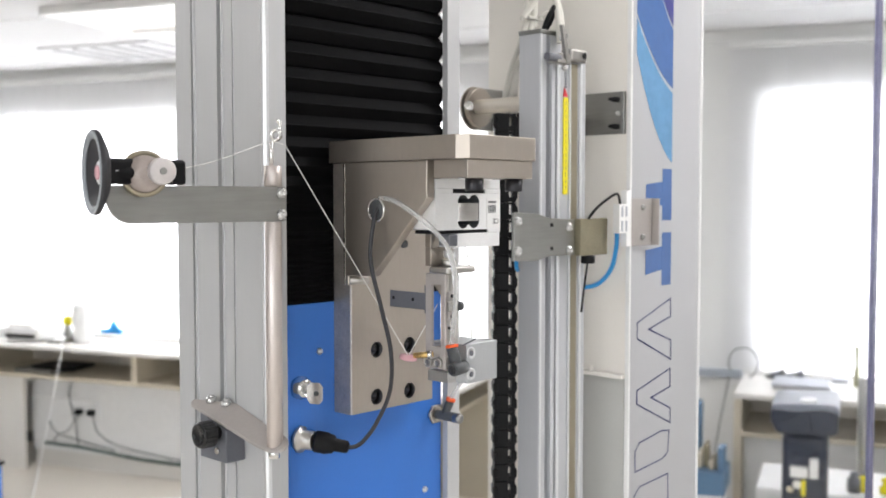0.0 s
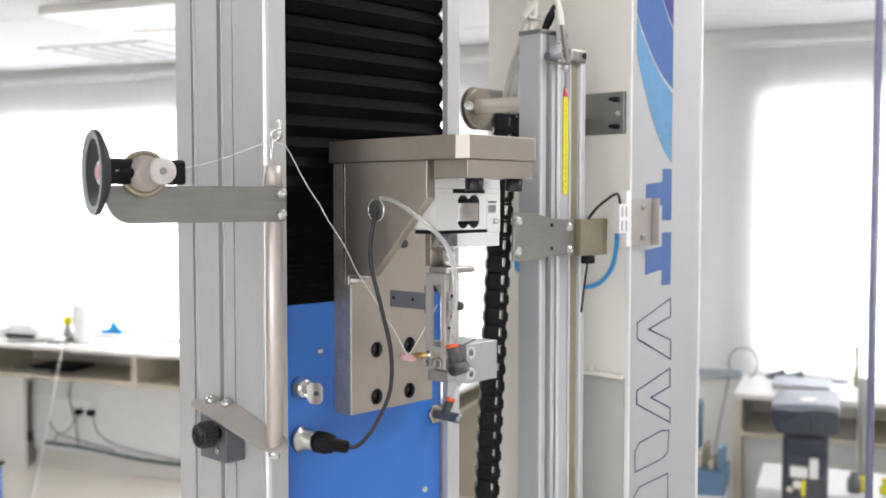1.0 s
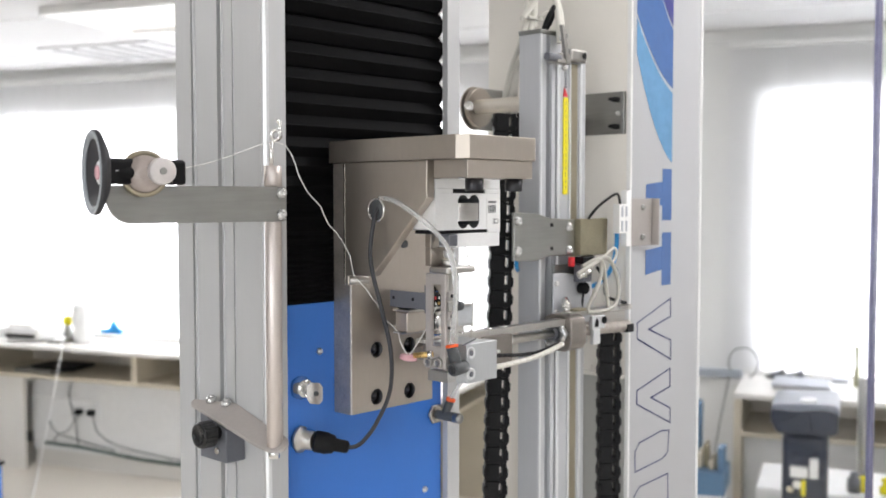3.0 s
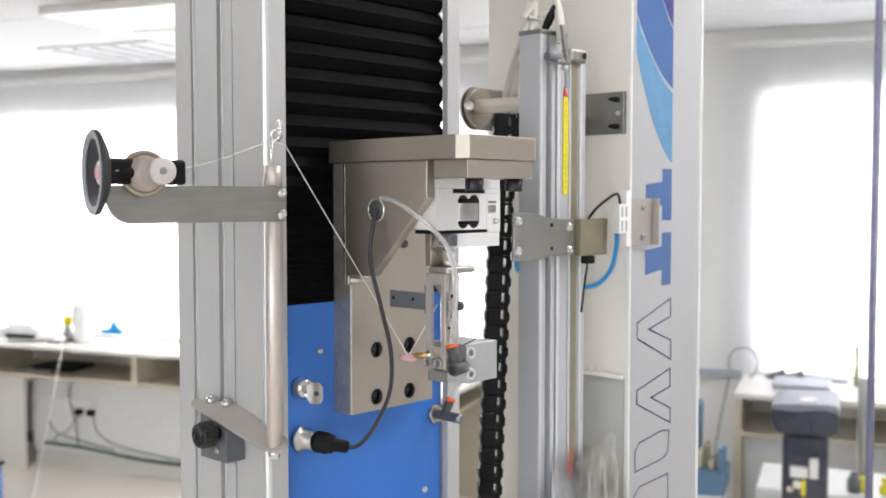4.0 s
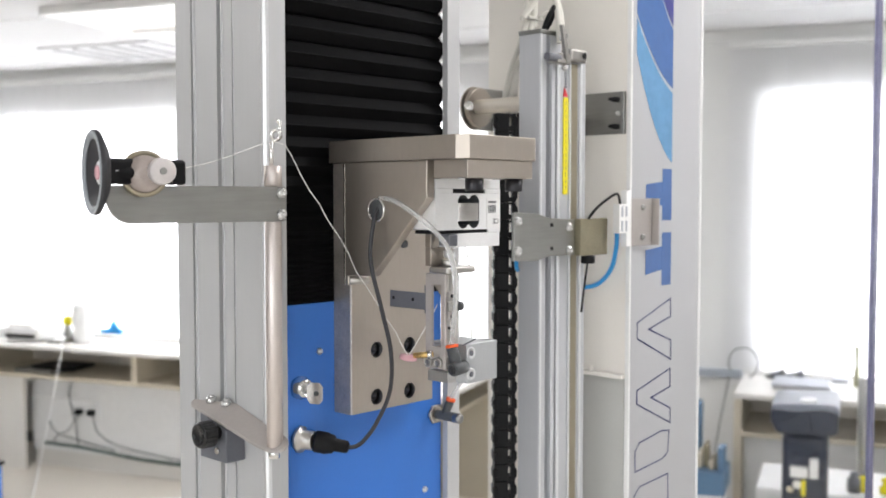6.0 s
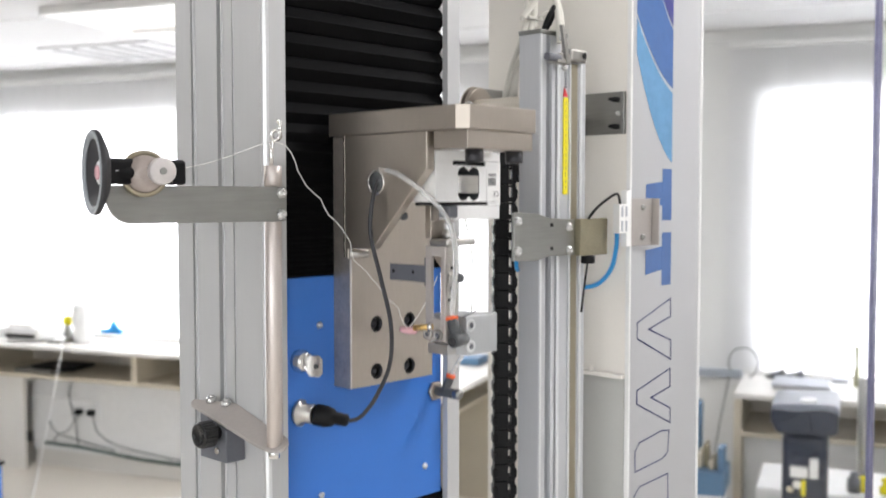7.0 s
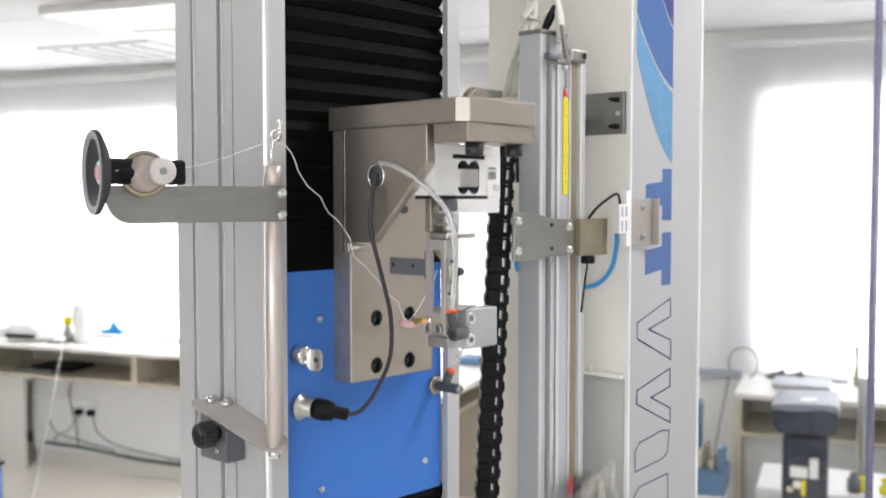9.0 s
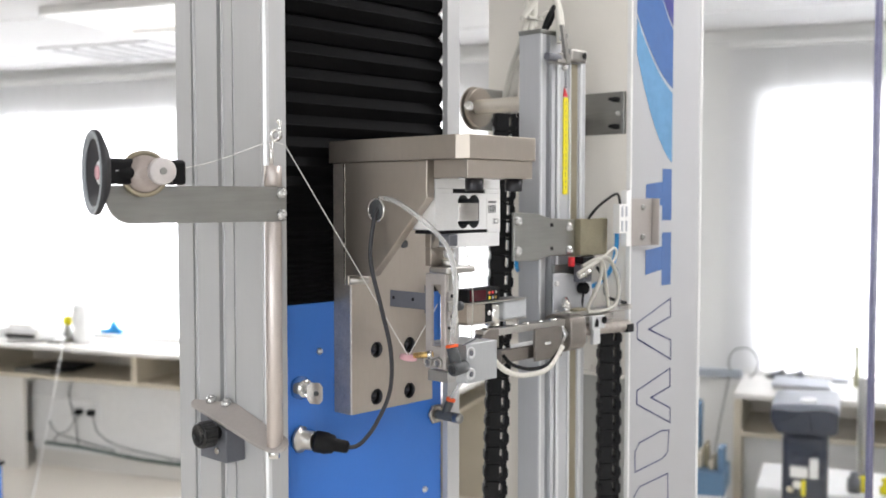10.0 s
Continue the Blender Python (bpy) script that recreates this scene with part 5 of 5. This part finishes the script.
def link_mesh():
    """One chain link: solid plate, side plate, and a small window between the two."""
    bm = bmesh.new()
    box(bm, -0.0185, 0.0050, -0.0085, 0.0085, -0.0098, 0.0096, bevel=0.0010, seg=1)
    box(bm, -0.0205, -0.0120, -0.0098, 0.0098, -0.0066, 0.0050, bevel=0.0018, seg=1)
    box(bm, 0.0098, 0.0165, -0.0085, 0.0085, -0.0098, 0.0096, bevel=0.0010, seg=1)
    box(bm, 0.0130, 0.0190, -0.0098, 0.0098, -0.0066, 0.0050, bevel=0.0018, seg=1)
    box(bm, 0.0048, 0.0100, -0.0080, 0.0080, -0.0097, -0.0042)
    box(bm, 0.0048, 0.0100, -0.0080, 0.0080, 0.0064, 0.0090)
    for v in bm.verts:
        v.co.z *= 1.16
    for v in bm.verts:
        v.co.x *= 0.80
    me = bpy.data.meshes.new("chain_link")
    bm.to_mesh(me)
    bm.free()
    me.materials.append(BLACK)
    return me


LINK = link_mesh()


def chain(base, count, turn, label):
    ch = thing("cable_chain", base, label, "cable chain", "cable chains")
    for k in range(count):
        ob = new("chain_link", LINK)
        ob.parent = ch
        ob.matrix_basis = pose(0, 0, -0.0140 - 0.0226 * k, 0, 0, turn)
    return ch


CHAIN_A = chain((1.0080, 0.84, 1.790), 38, -42, "black plastic cable chain hanging beside the tower")

# ---- the traverse arm that rides on the tower ----


def arm():
    ar = thing("traverse_arm", (0.995, 0.72, 1.49), "pneumatic traverse arm with hoses and a sliding sensor head", "traverse arm")
    bp = part("back_plate", prism([(0.962, 1.590), (0.985, 1.590), (1.040, 1.580), (1.042, 1.548), (1.042, 1.525), (0.962, 1.535)], "y", 0.7265, 0.7300, 0.0012, 1), RAILGREY, ar, "grey steel carriage plate")
    for p in ((0.9670, 1.5780), (0.9670, 1.5450), (1.0330, 1.5440)):
        button_bolt((p[0], 0.7265, p[1]), -Y, 0.0036, ar)
    part("slide_shoe", B(0.968, 1.036, 0.7302, 0.7345, 1.50, 1.60, bevel=0.001), SHEET, ar)
    part("round_buffer", rod((1.0140, 0.7265, 1.5700), (1.0140, 0.7160, 1.5700), 0.0070, 20), BLACK, ar)
    part("end_block", B(1.000, 1.020, 0.712, 0.7262, 1.578, 1.600, bevel=0.002), SLATE, ar)
    part("red_buffer", rod((0.9850, 0.718, 1.598), (0.9850, 0.718, 1.6090), 0.0040), RED, ar, "red stop buffer")
    part("black_head", B(0.9960, 1.0160, 0.708, 0.722, 1.6005, 1.6090, bevel=0.001), BLACK, ar)
    # banjo fittings
    for p, q in (((0.9770, 0.722, 1.560), (0.9720, 0.712, 1.545)), ((0.9950, 0.715, 1.586), (1.010, 0.708, 1.592)), ((0.9640, 0.71, 1.545), (0.9660, 0.71, 1.556))):
        f = part("air_fitting", rod(p, q, 0.0042, 14), CHROME, ar, "bright push-in fitting")
        part("fitting_ring", rod(Vector(p) + (Vector(q) - Vector(p)) * 0.4, Vector(p) + (Vector(q) - Vector(p)) * 0.62, 0.0054, 14), STEEL, f)
    # cylinder body with rounded profile
    body = []
    for k in range(24):
        a = 2 * math.pi * k / 24
        c, s = math.cos(a), math.sin(a)
        q = (abs(c) ** 4 + abs(s) ** 4) ** -0.25
        body.append((0.7095 + 0.0205 * q * c, 1.5230 + 0.0212 * q * s))
    part("cylinder_body", prism(body, "x", 0.9465, 0.9760, 0.0012, 1), JAW, ar, "nickel cylinder end block")
    part("hexagon_nut", turned([(0.0168, 0), (0.0184, 0.001), (0.0184, 0.006), (0.0168, 0.007), (0.0120, 0.007), (0.0115, 0.004)], (0.9463, 0.7110, 1.5230), -X, 6), BOLT, ar, "large hexagon nut")
    part("rod_bush", turned([(0.0088, 0), (0.0085, 0.006), (0.0068, 0.0075), (0.0060, 0.005)], (0.9425, 0.7110, 1.5230), -X, 24), SLATE, ar)
    part("cylinder_tube", rod((0.9760, 0.7050, 1.5230), (1.0880, 0.7050, 1.5190), 0.0072, 24), NICKEL_SIDE, ar)
    part("top_bar", B(0.958, 1.09, 0.700, 0.716, 1.5405, 1.5460, bevel=0.0008), STEEL, ar)
    part("bar_clip", B(0.9720, 0.9990, 0.699, 0.714, 1.5462, 1.5490, bevel=0.001), OLIVE, ar)
    ws = part("white_sensor", B(0.9905, 1.0160, 0.690, 0.696, 1.5240, 1.5400, bevel=0.001), ALU, ar, "white reed sensor clip")
    part("sensor_leg", B(0.9930, 1.0060, 0.690, 0.696, 1.5060, 1.5238, bevel=0.001), ALU, ws)
    part("sensor_tab", prism([(0.994, 1.527), (1.000, 1.527), (1.000, 1.534), (0.997, 1.537)], "y", 0.6885, 0.6899), BLACK, ws)
    part("sensor_tab", rod((1.0130, 0.6885, 1.5340), (1.0130, 0.6900, 1.5340), 0.0045, 14), BLACK, ws)
    part("end_fitting", B(1.075, 1.090, 0.697, 0.712, 1.512, 1.522, bevel=0.001), BLACK, ar)
    # ivory and clear hose bundle in a loop
    for pts, r, m in ((((0.978, 0.704, 1.590), (0.996, 0.700, 1.598), (1.016, 0.699, 1.604), (1.018, 0.698, 1.588), (1.008, 0.698, 1.570), (0.990, 0.699, 1.547)), 0.0025, HOSEGREY),
                      (((0.990, 0.706, 1.598), (1.012, 0.699, 1.606), (1.022, 0.697, 1.596), (1.027, 0.697, 1.572), (1.034, 0.698, 1.545)), 0.0025, HOSEGREY),
                      (((0.998, 0.706, 1.599), (1.024, 0.698, 1.608), (1.042, 0.697, 1.597), (1.054, 0.697, 1.570), (1.046, 0.697, 1.549), (1.017, 0.698, 1.5435), (0.992, 0.700, 1.545)), 0.0025, HOSEGREY),
                      (((1.010, 0.708, 1.600), (1.030, 0.700, 1.607), (1.050, 0.698, 1.592), (1.060, 0.700, 1.570), (1.061, 0.702, 1.541)), 0.0022, CLEAR),
                      (((1.020, 0.700, 1.605), (1.036, 0.694, 1.619), (1.046, 0.695, 1.614), (1.044, 0.698, 1.603), (1.034, 0.699, 1.600)), 0.0014, CABLEWHITE),
                      (((1.018, 0.704, 1.596), (1.036, 0.706, 1.580), (1.044, 0.708, 1.560), (1.066, 0.706, 1.552), (1.084, 0.706, 1.548)), 0.0020, BLACK)):
        part("air_hose", hose(pts, r, 9), m, ar)
    # sliding head
    sl = part("sliding_head", B(0.8030, 1.0450, 0.6980, 0.7110, 1.5325, 1.5400, bevel=0.0008), STEEL, ar, "stainless sliding bar")
    part("lower_bar", B(0.8350, 0.9080, 0.7000, 0.7100, 1.5010, 1.5150, bevel=0.0008), JAW, sl)
    part("end_lug", prism([(0.7985, 1.5330), (0.812, 1.5415), (0.828, 1.5405), (0.828, 1.520), (0.7985, 1.520)], "y", 0.6975, 0.7085, 0.0008, 1), JAW, sl)
    jw = part("jaw_cover", B(0.8855, 0.9295, 0.6930, 0.6970, 1.4980, 1.5345, bevel=0.0010), JAW, sl, "dark nickel jaw cover plate")
    part("jaw_slot", B(0.9000, 0.9110, 0.6915, 0.6929, 1.5155, 1.5190, bevel=0.0003), CHROME, jw)
    part("jaw_side", B(0.9297, 0.9340, 0.6935, 0.7110, 1.4990, 1.5335, bevel=0.0008), JAW, sl)
    part("piston_rod", rod((0.9300, 0.7110, 1.5230), (1.0300, 0.7110, 1.5230), 0.0050, 18), STEEL, sl)
    part("white_pad", B(0.846, 0.884, 0.6960, 0.6979, 1.5170, 1.5215, bevel=0.0006), ALU, sl)
    for x in (0.860, 0.880, 0.905, 0.930):
        part("bar_screw", turned([(0.0042, 0), (0.0038, 0.0016), (0.002, 0.002)], (x, 0.703, 1.5400), Z, 14), CHROME, sl)
    tr = part("tray", B(0.7850, 0.8850, 0.7060, 0.7240, 1.5460, 1.5473), STEEL, sl)
    part("tray_spacer", B(0.8500, 0.8700, 0.7062, 0.7108, 1.5401, 1.5459, bevel=0.0004, seg=1), STEEL, sl)
    part("tray_top", B(0.7850, 0.8800, 0.7020, 0.7240, 1.5680, 1.5697), STEEL, sl)
    part("motor_block", B(0.7860, 0.8140, 0.7050, 0.7220, 1.5474, 1.5678, bevel=0.0015), NICKEL, sl, "nickel sensor block")
    part("block_gap", B(0.8142, 0.8260, 0.7060, 0.7280, 1.5474, 1.5678), BLACK, sl)
    part("block_screw", rod((0.8200, 0.7060, 1.557), (0.8200, 0.7045, 1.557), 0.0030), CHROME, sl)
    part("chrome_roll", rod((0.8345, 0.7130, 1.5416), (0.8345, 0.7130, 1.5652), 0.0084, 24), CHROME, sl)
    part("white_block", B(0.8440, 0.8830, 0.7040, 0.7280, 1.5474, 1.5678, bevel=0.002), MILKY, sl, "milky translucent end block")
    se = part("optical_sensor", B(0.7880, 0.8390, 0.7060, 0.7220, 1.5698, 1.5840, bevel=0.0015), BLACK, sl, "black optical sensor with a wine-red window")
    part("sensor_window", B(0.7900, 0.8150, 0.7050, 0.7059, 1.5712, 1.5825), WINE, se)
    for k, mm in enumerate((YELLOW, CHROME, BRASS, ORANGE, RED, CHROME)):
        part("terminal", B(0.8200 + 0.0050 * (k % 3), 0.8222 + 0.0050 * (k % 3), 0.7050, 0.7059, 1.5718 + 0.0055 * (k // 3), 1.5748 + 0.0055 * (k // 3)), mm, se)
    # drooping leads between the cylinder and the head, in short rigid pieces
    leads = []
    for name, m, r, rest, far in (
            ("white_lead", CABLEWHITE, 0.0031, ((0.806, 0.690, 1.514), (0.822, 0.690, 1.500), (0.844, 0.690, 1.490), (0.870, 0.690, 1.486), (0.904, 0.690, 1.489), (0.933, 0.692, 1.510)), ((0.735, 0.690, 1.507), (0.765, 0.690, 1.503), (0.805, 0.690, 1.5015), (0.850, 0.690, 1.5025), (0.893, 0.690, 1.506), (0.933, 0.692, 1.513))),
            ("black_lead", BLACK, 0.0022, ((0.830, 0.692, 1.510), (0.840, 0.692, 1.502), (0.858, 0.692, 1.495), (0.881, 0.692, 1.491), (0.908, 0.692, 1.494), (0.931, 0.693, 1.509)), ((0.760, 0.693, 1.515), (0.795, 0.693, 1.514), (0.828, 0.693, 1.512), (0.858, 0.693, 1.509), (0.892, 0.693, 1.509), (0.928, 0.694, 1.514)))):
        path = [[], []]
        for row, src in ((0, rest), (1, far)):
            P = [out_there(p) - BASES[ar.name] for p in src]
            for k in range(5):
                p0, p1, p2, p3 = P[max(k - 1, 0)], P[k], P[k + 1], P[min(k + 2, 5)]
                for t in (0.0, 0.25, 0.5, 0.75):
                    path[row].append(0.5 * (2 * p1 + (p2 - p0) * t + (2 * p0 - 5 * p1 + 4 * p2 - p3) * t * t + (3 * p1 - p0 - 3 * p2 + p3) * t ** 3))
            path[row].append(P[5])
        for k in range(20):
            h = max((path[q][k + 1] - path[q][k]).length for q in (0, 1)) / 2 + 0.0006
            base = BASES[ar.name]
            keep, REACH[0] = REACH[0], 1.0
            ob = part(name, turned([(r * 0.8, -h), (r, -h + 0.0006), (r, h - 0.0006), (r * 0.8, h)], base, Z, 10), m, ar)
            REACH[0] = keep
            leads.append((ob, path, k))
    return ar, sl, leads


REACH[0] = 1.065
ARM, HEAD, LEADS = arm()
CHAIN_B = chain((1.0725, 0.7220, 1.518), 30, -45, "black plastic cable chain hanging from the traverse arm")


# ---- acrylic guard beside the machine ----


def guard():
    gd = thing("acrylic_guard", (1.55, 0.712, 0.9), "clear acrylic guard door with a dark violet edge", "guard door")
    pane = part("pane", B(1.2760, GUARD_X, 0.7100, 0.7140, 0.9, 2.2), GLASS, gd)
    pane.visible_shadow = False
    part("edge_bar", B(GUARD_X + 0.0003, GUARD_X + 0.0200, 0.7080, 0.7180, 0.9, 2.2, bevel=0.001), EDGE, gd, "dark violet edge profile")
    # white bar stands for the highlight on the panel's rounded right edge
    part("edge_glint", B(1.2705, 1.2745, 0.7080, 0.7150, 0.11, 2.2, bevel=0.0015, seg=3), WHITE, gd, "panel edge highlight as a white bar")


GUARD_X = 1.915
guard()
REACH[0] = 1.0

# ---- yarn between hook and gripper, in short rigid pieces ----
N_LONG, N_SHORT = 26, 7


def yarn_nodes(rise, slack):
    """Nodes of the yarn from the hook over the eye into the slot."""
    a, b, c = Vector((0.6115, 0.785, 1.7300)), Vector((0.7165, 0.7230, 1.5205 + rise)), Vector((0.7300, 0.6960, 1.5730 + rise))
    side = Vector((0.62, -0.45, 0.45)).normalized()
    out = []
    for k in range(N_LONG + 1):
        s = k / N_LONG
        w = math.sin(s * 2 * math.pi * 4.6 + 0.6) * 0.5 + math.sin(s * 2 * math.pi * 2.3 + 2.0) * 0.7 + 0.25 * math.sin(s * 2 * math.pi * 8.3)
        fade = min(1, s * 8, (1 - s) * 10)
        out.append(a.lerp(b, s) + side * (w * 0.0052 * slack * fade) + Vector((0, 0, -0.006 * slack * 4 * s * (1 - s) * (1 if slack < 0.95 else 0.6))))
    for k in range(1, N_SHORT + 1):
        s = k / N_SHORT
        out.append(b.lerp(c, s) + Vector((0.4, -0.3, -0.8)) * (0.004 * slack * 4 * s * (1 - s)))
    return out


def piece_pose(p, q):
    return Matrix.Translation((p + q) / 2) @ (q - p).to_track_quat("Z", "Y").to_matrix().to_4x4()


def yarn():
    root = thing("test_yarn", (0.6115, 0.785, 1.73), "white yarn from the hook over the pink eye into the gripper", "yarn")
    base = BASES[root.name]
    most = {}
    for rise, slack in ((0, 0), (0, 1), (RISE, 1), (RISE, 0.5)):
        nd = yarn_nodes(rise, slack)
        for k in range(len(nd) - 1):
            most[k] = max(most.get(k, 0), (nd[k + 1] - nd[k]).length)
    obs = []
    for k in range(N_LONG + N_SHORT):
        h = most[k] / 2 + 0.0002
        ob = part("yarn_piece", rod(base + Vector((0, 0, -h)), base + Vector((0, 0, h)), 0.00052, 6), THREAD, root)
        obs.append(ob)
    return obs, base


YARN, YARN_BASE = yarn()

# ---- what moves ----
LIFT = ((0.0, 0.0), (5.7, 0.0), (6.45, 0.0), (6.6, 0.07), (6.8, 0.255), (7.0, 0.469), (7.1, 0.60), (7.2, 0.77), (7.3, 0.91), (7.4, 0.985), (7.5, 1.0), (8.4, 1.0), (8.5, 0.995), (8.6, 0.943), (8.8, 0.776), (9.0, 0.577), (9.2, 0.40), (9.5, 0.172), (9.75, 0.04), (9.9, 0.0), (10.0, 0.0))
ARM_Z = ((0.0, -0.44), (0.8, -0.44), (0.9, -0.42), (1.0, -0.37), (1.1, -0.30), (1.2, -0.243), (1.3, -0.181), (1.4, -0.080), (1.5, -0.0145), (1.58, -0.001), (1.65, 0.0), (2.7, 0.0), (3.5, 0.0), (3.6, -0.004), (3.7, -0.025), (3.8, -0.079), (3.9, -0.149), (4.0, -0.243), (4.1, -0.34), (4.2, -0.41), (4.3, -0.44), (8.6, -0.44), (8.7, -0.42), (8.8, -0.39), (8.9, -0.335), (9.0, -0.271), (9.1, -0.191), (9.2, -0.077), (9.3, -0.0135), (9.38, -0.001), (9.45, 0.0), (10.0, 0.0))
HEAD_X = ((0.0, 0.0), (1.9, 0.0), (1.95, -0.012), (2.0, -0.048), (2.05, -0.078), (2.1, -0.090), (2.2, -0.0885), (2.7, -0.0885), (3.1, -0.0885), (3.2, -0.065), (3.3, -0.015), (3.4, 0.0), (10.0, 0.0))
SLACK = ((0.0, 0.0), (0.5, 0.04), (1.0, 0.2), (1.5, 0.3), (2.0, 0.25), (2.25, 0.5), (2.5, 0.62), (2.7, 0.7), (3.1, 0.6), (3.5, 0.3), (4.0, 0.02), (4.5, 0.0), (5.0, 0.10), (5.5, 0.14), (6.3, 0.35), (7.0, 0.7), (7.5, 1.0), (8.5, 1.0), (9.0, 0.7), (9.5, 0.08), (10.0, 0.0))
SWAY = ((0.0, 0.0), (0.6, 0.0), (0.9, 2.6), (1.1, 2.6), (1.5, 1.5), (2.7, 1.4), (3.6, 1.4), (4.0, 2.2), (4.2, 1.6), (4.4, 0.0), (8.0, 0.0), (8.5, 0.3), (8.8, 2.4), (9.0, 2.6), (9.4, 1.5), (10.0, 1.4))


def level(rows, t):
    for (a, u), (b, v) in zip(rows, rows[1:]):
        if a <= t <= b:
            return u + (v - u) * (t - a) / (b - a)
    return rows[-1][1]


def motions():
    b = BASES[CARRIAGE.name]
    walk(CARRIAGE, [(t, pose(b.x, b.y, b.z + RISE * c)) for t, c in LIFT])
    for ob, sgn, i in PLEATS:
        z = sgn * (STACK[i] if sgn == 1 else 30 * i + 8) * 0.000603
        w = 1 - max(0.0, (i - 4) / 24) if sgn == 1 else max(0.2, 1 - i / 16)
        walk(ob, [(t, pose(0, 0, z + RISE * c * w)) for t, c in LIFT])
    b = BASES[ARM.name]
    walk(ARM, [(t, pose(b.x, b.y, b.z + 1.065 * z)) for t, z in ARM_Z])
    walk(HEAD, [(t, pose(1.065 * x, 0, 0)) for t, x in HEAD_X])
    for ob, path, k in LEADS:
        rows = []
        for t, x in HEAD_X:
            nd = [path[0][q].lerp(path[1][q], -x / 0.0885) for q in (k, k + 1)]
            rows.append((t, piece_pose(*nd)))
        walk(ob, rows)
    b = BASES[CHAIN_B.name]
    walk(CHAIN_B, [(t, pose(b.x, b.y, b.z + 1.065 * z)) for t, z in ARM_Z])
    b = BASES[CHAIN_A.name]
    # sways sideways about its upper end
    walk(CHAIN_A, [(t, Matrix.Translation(b) @ Matrix.Rotation(radians(s), 4, Vector((0.728, 0.686, 0)))) for t, s in SWAY])
    times = sorted({t for t, _ in LIFT} | {t for t, _ in SLACK})
    shapes = [(t, yarn_nodes(RISE * level(LIFT, t), level(SLACK, t))) for t in times]
    for k, ob in enumerate(YARN):
        walk(ob, [(t, Matrix.Translation(-YARN_BASE) @ piece_pose(nd[k], nd[k + 1])) for t, nd in shapes])


motions()
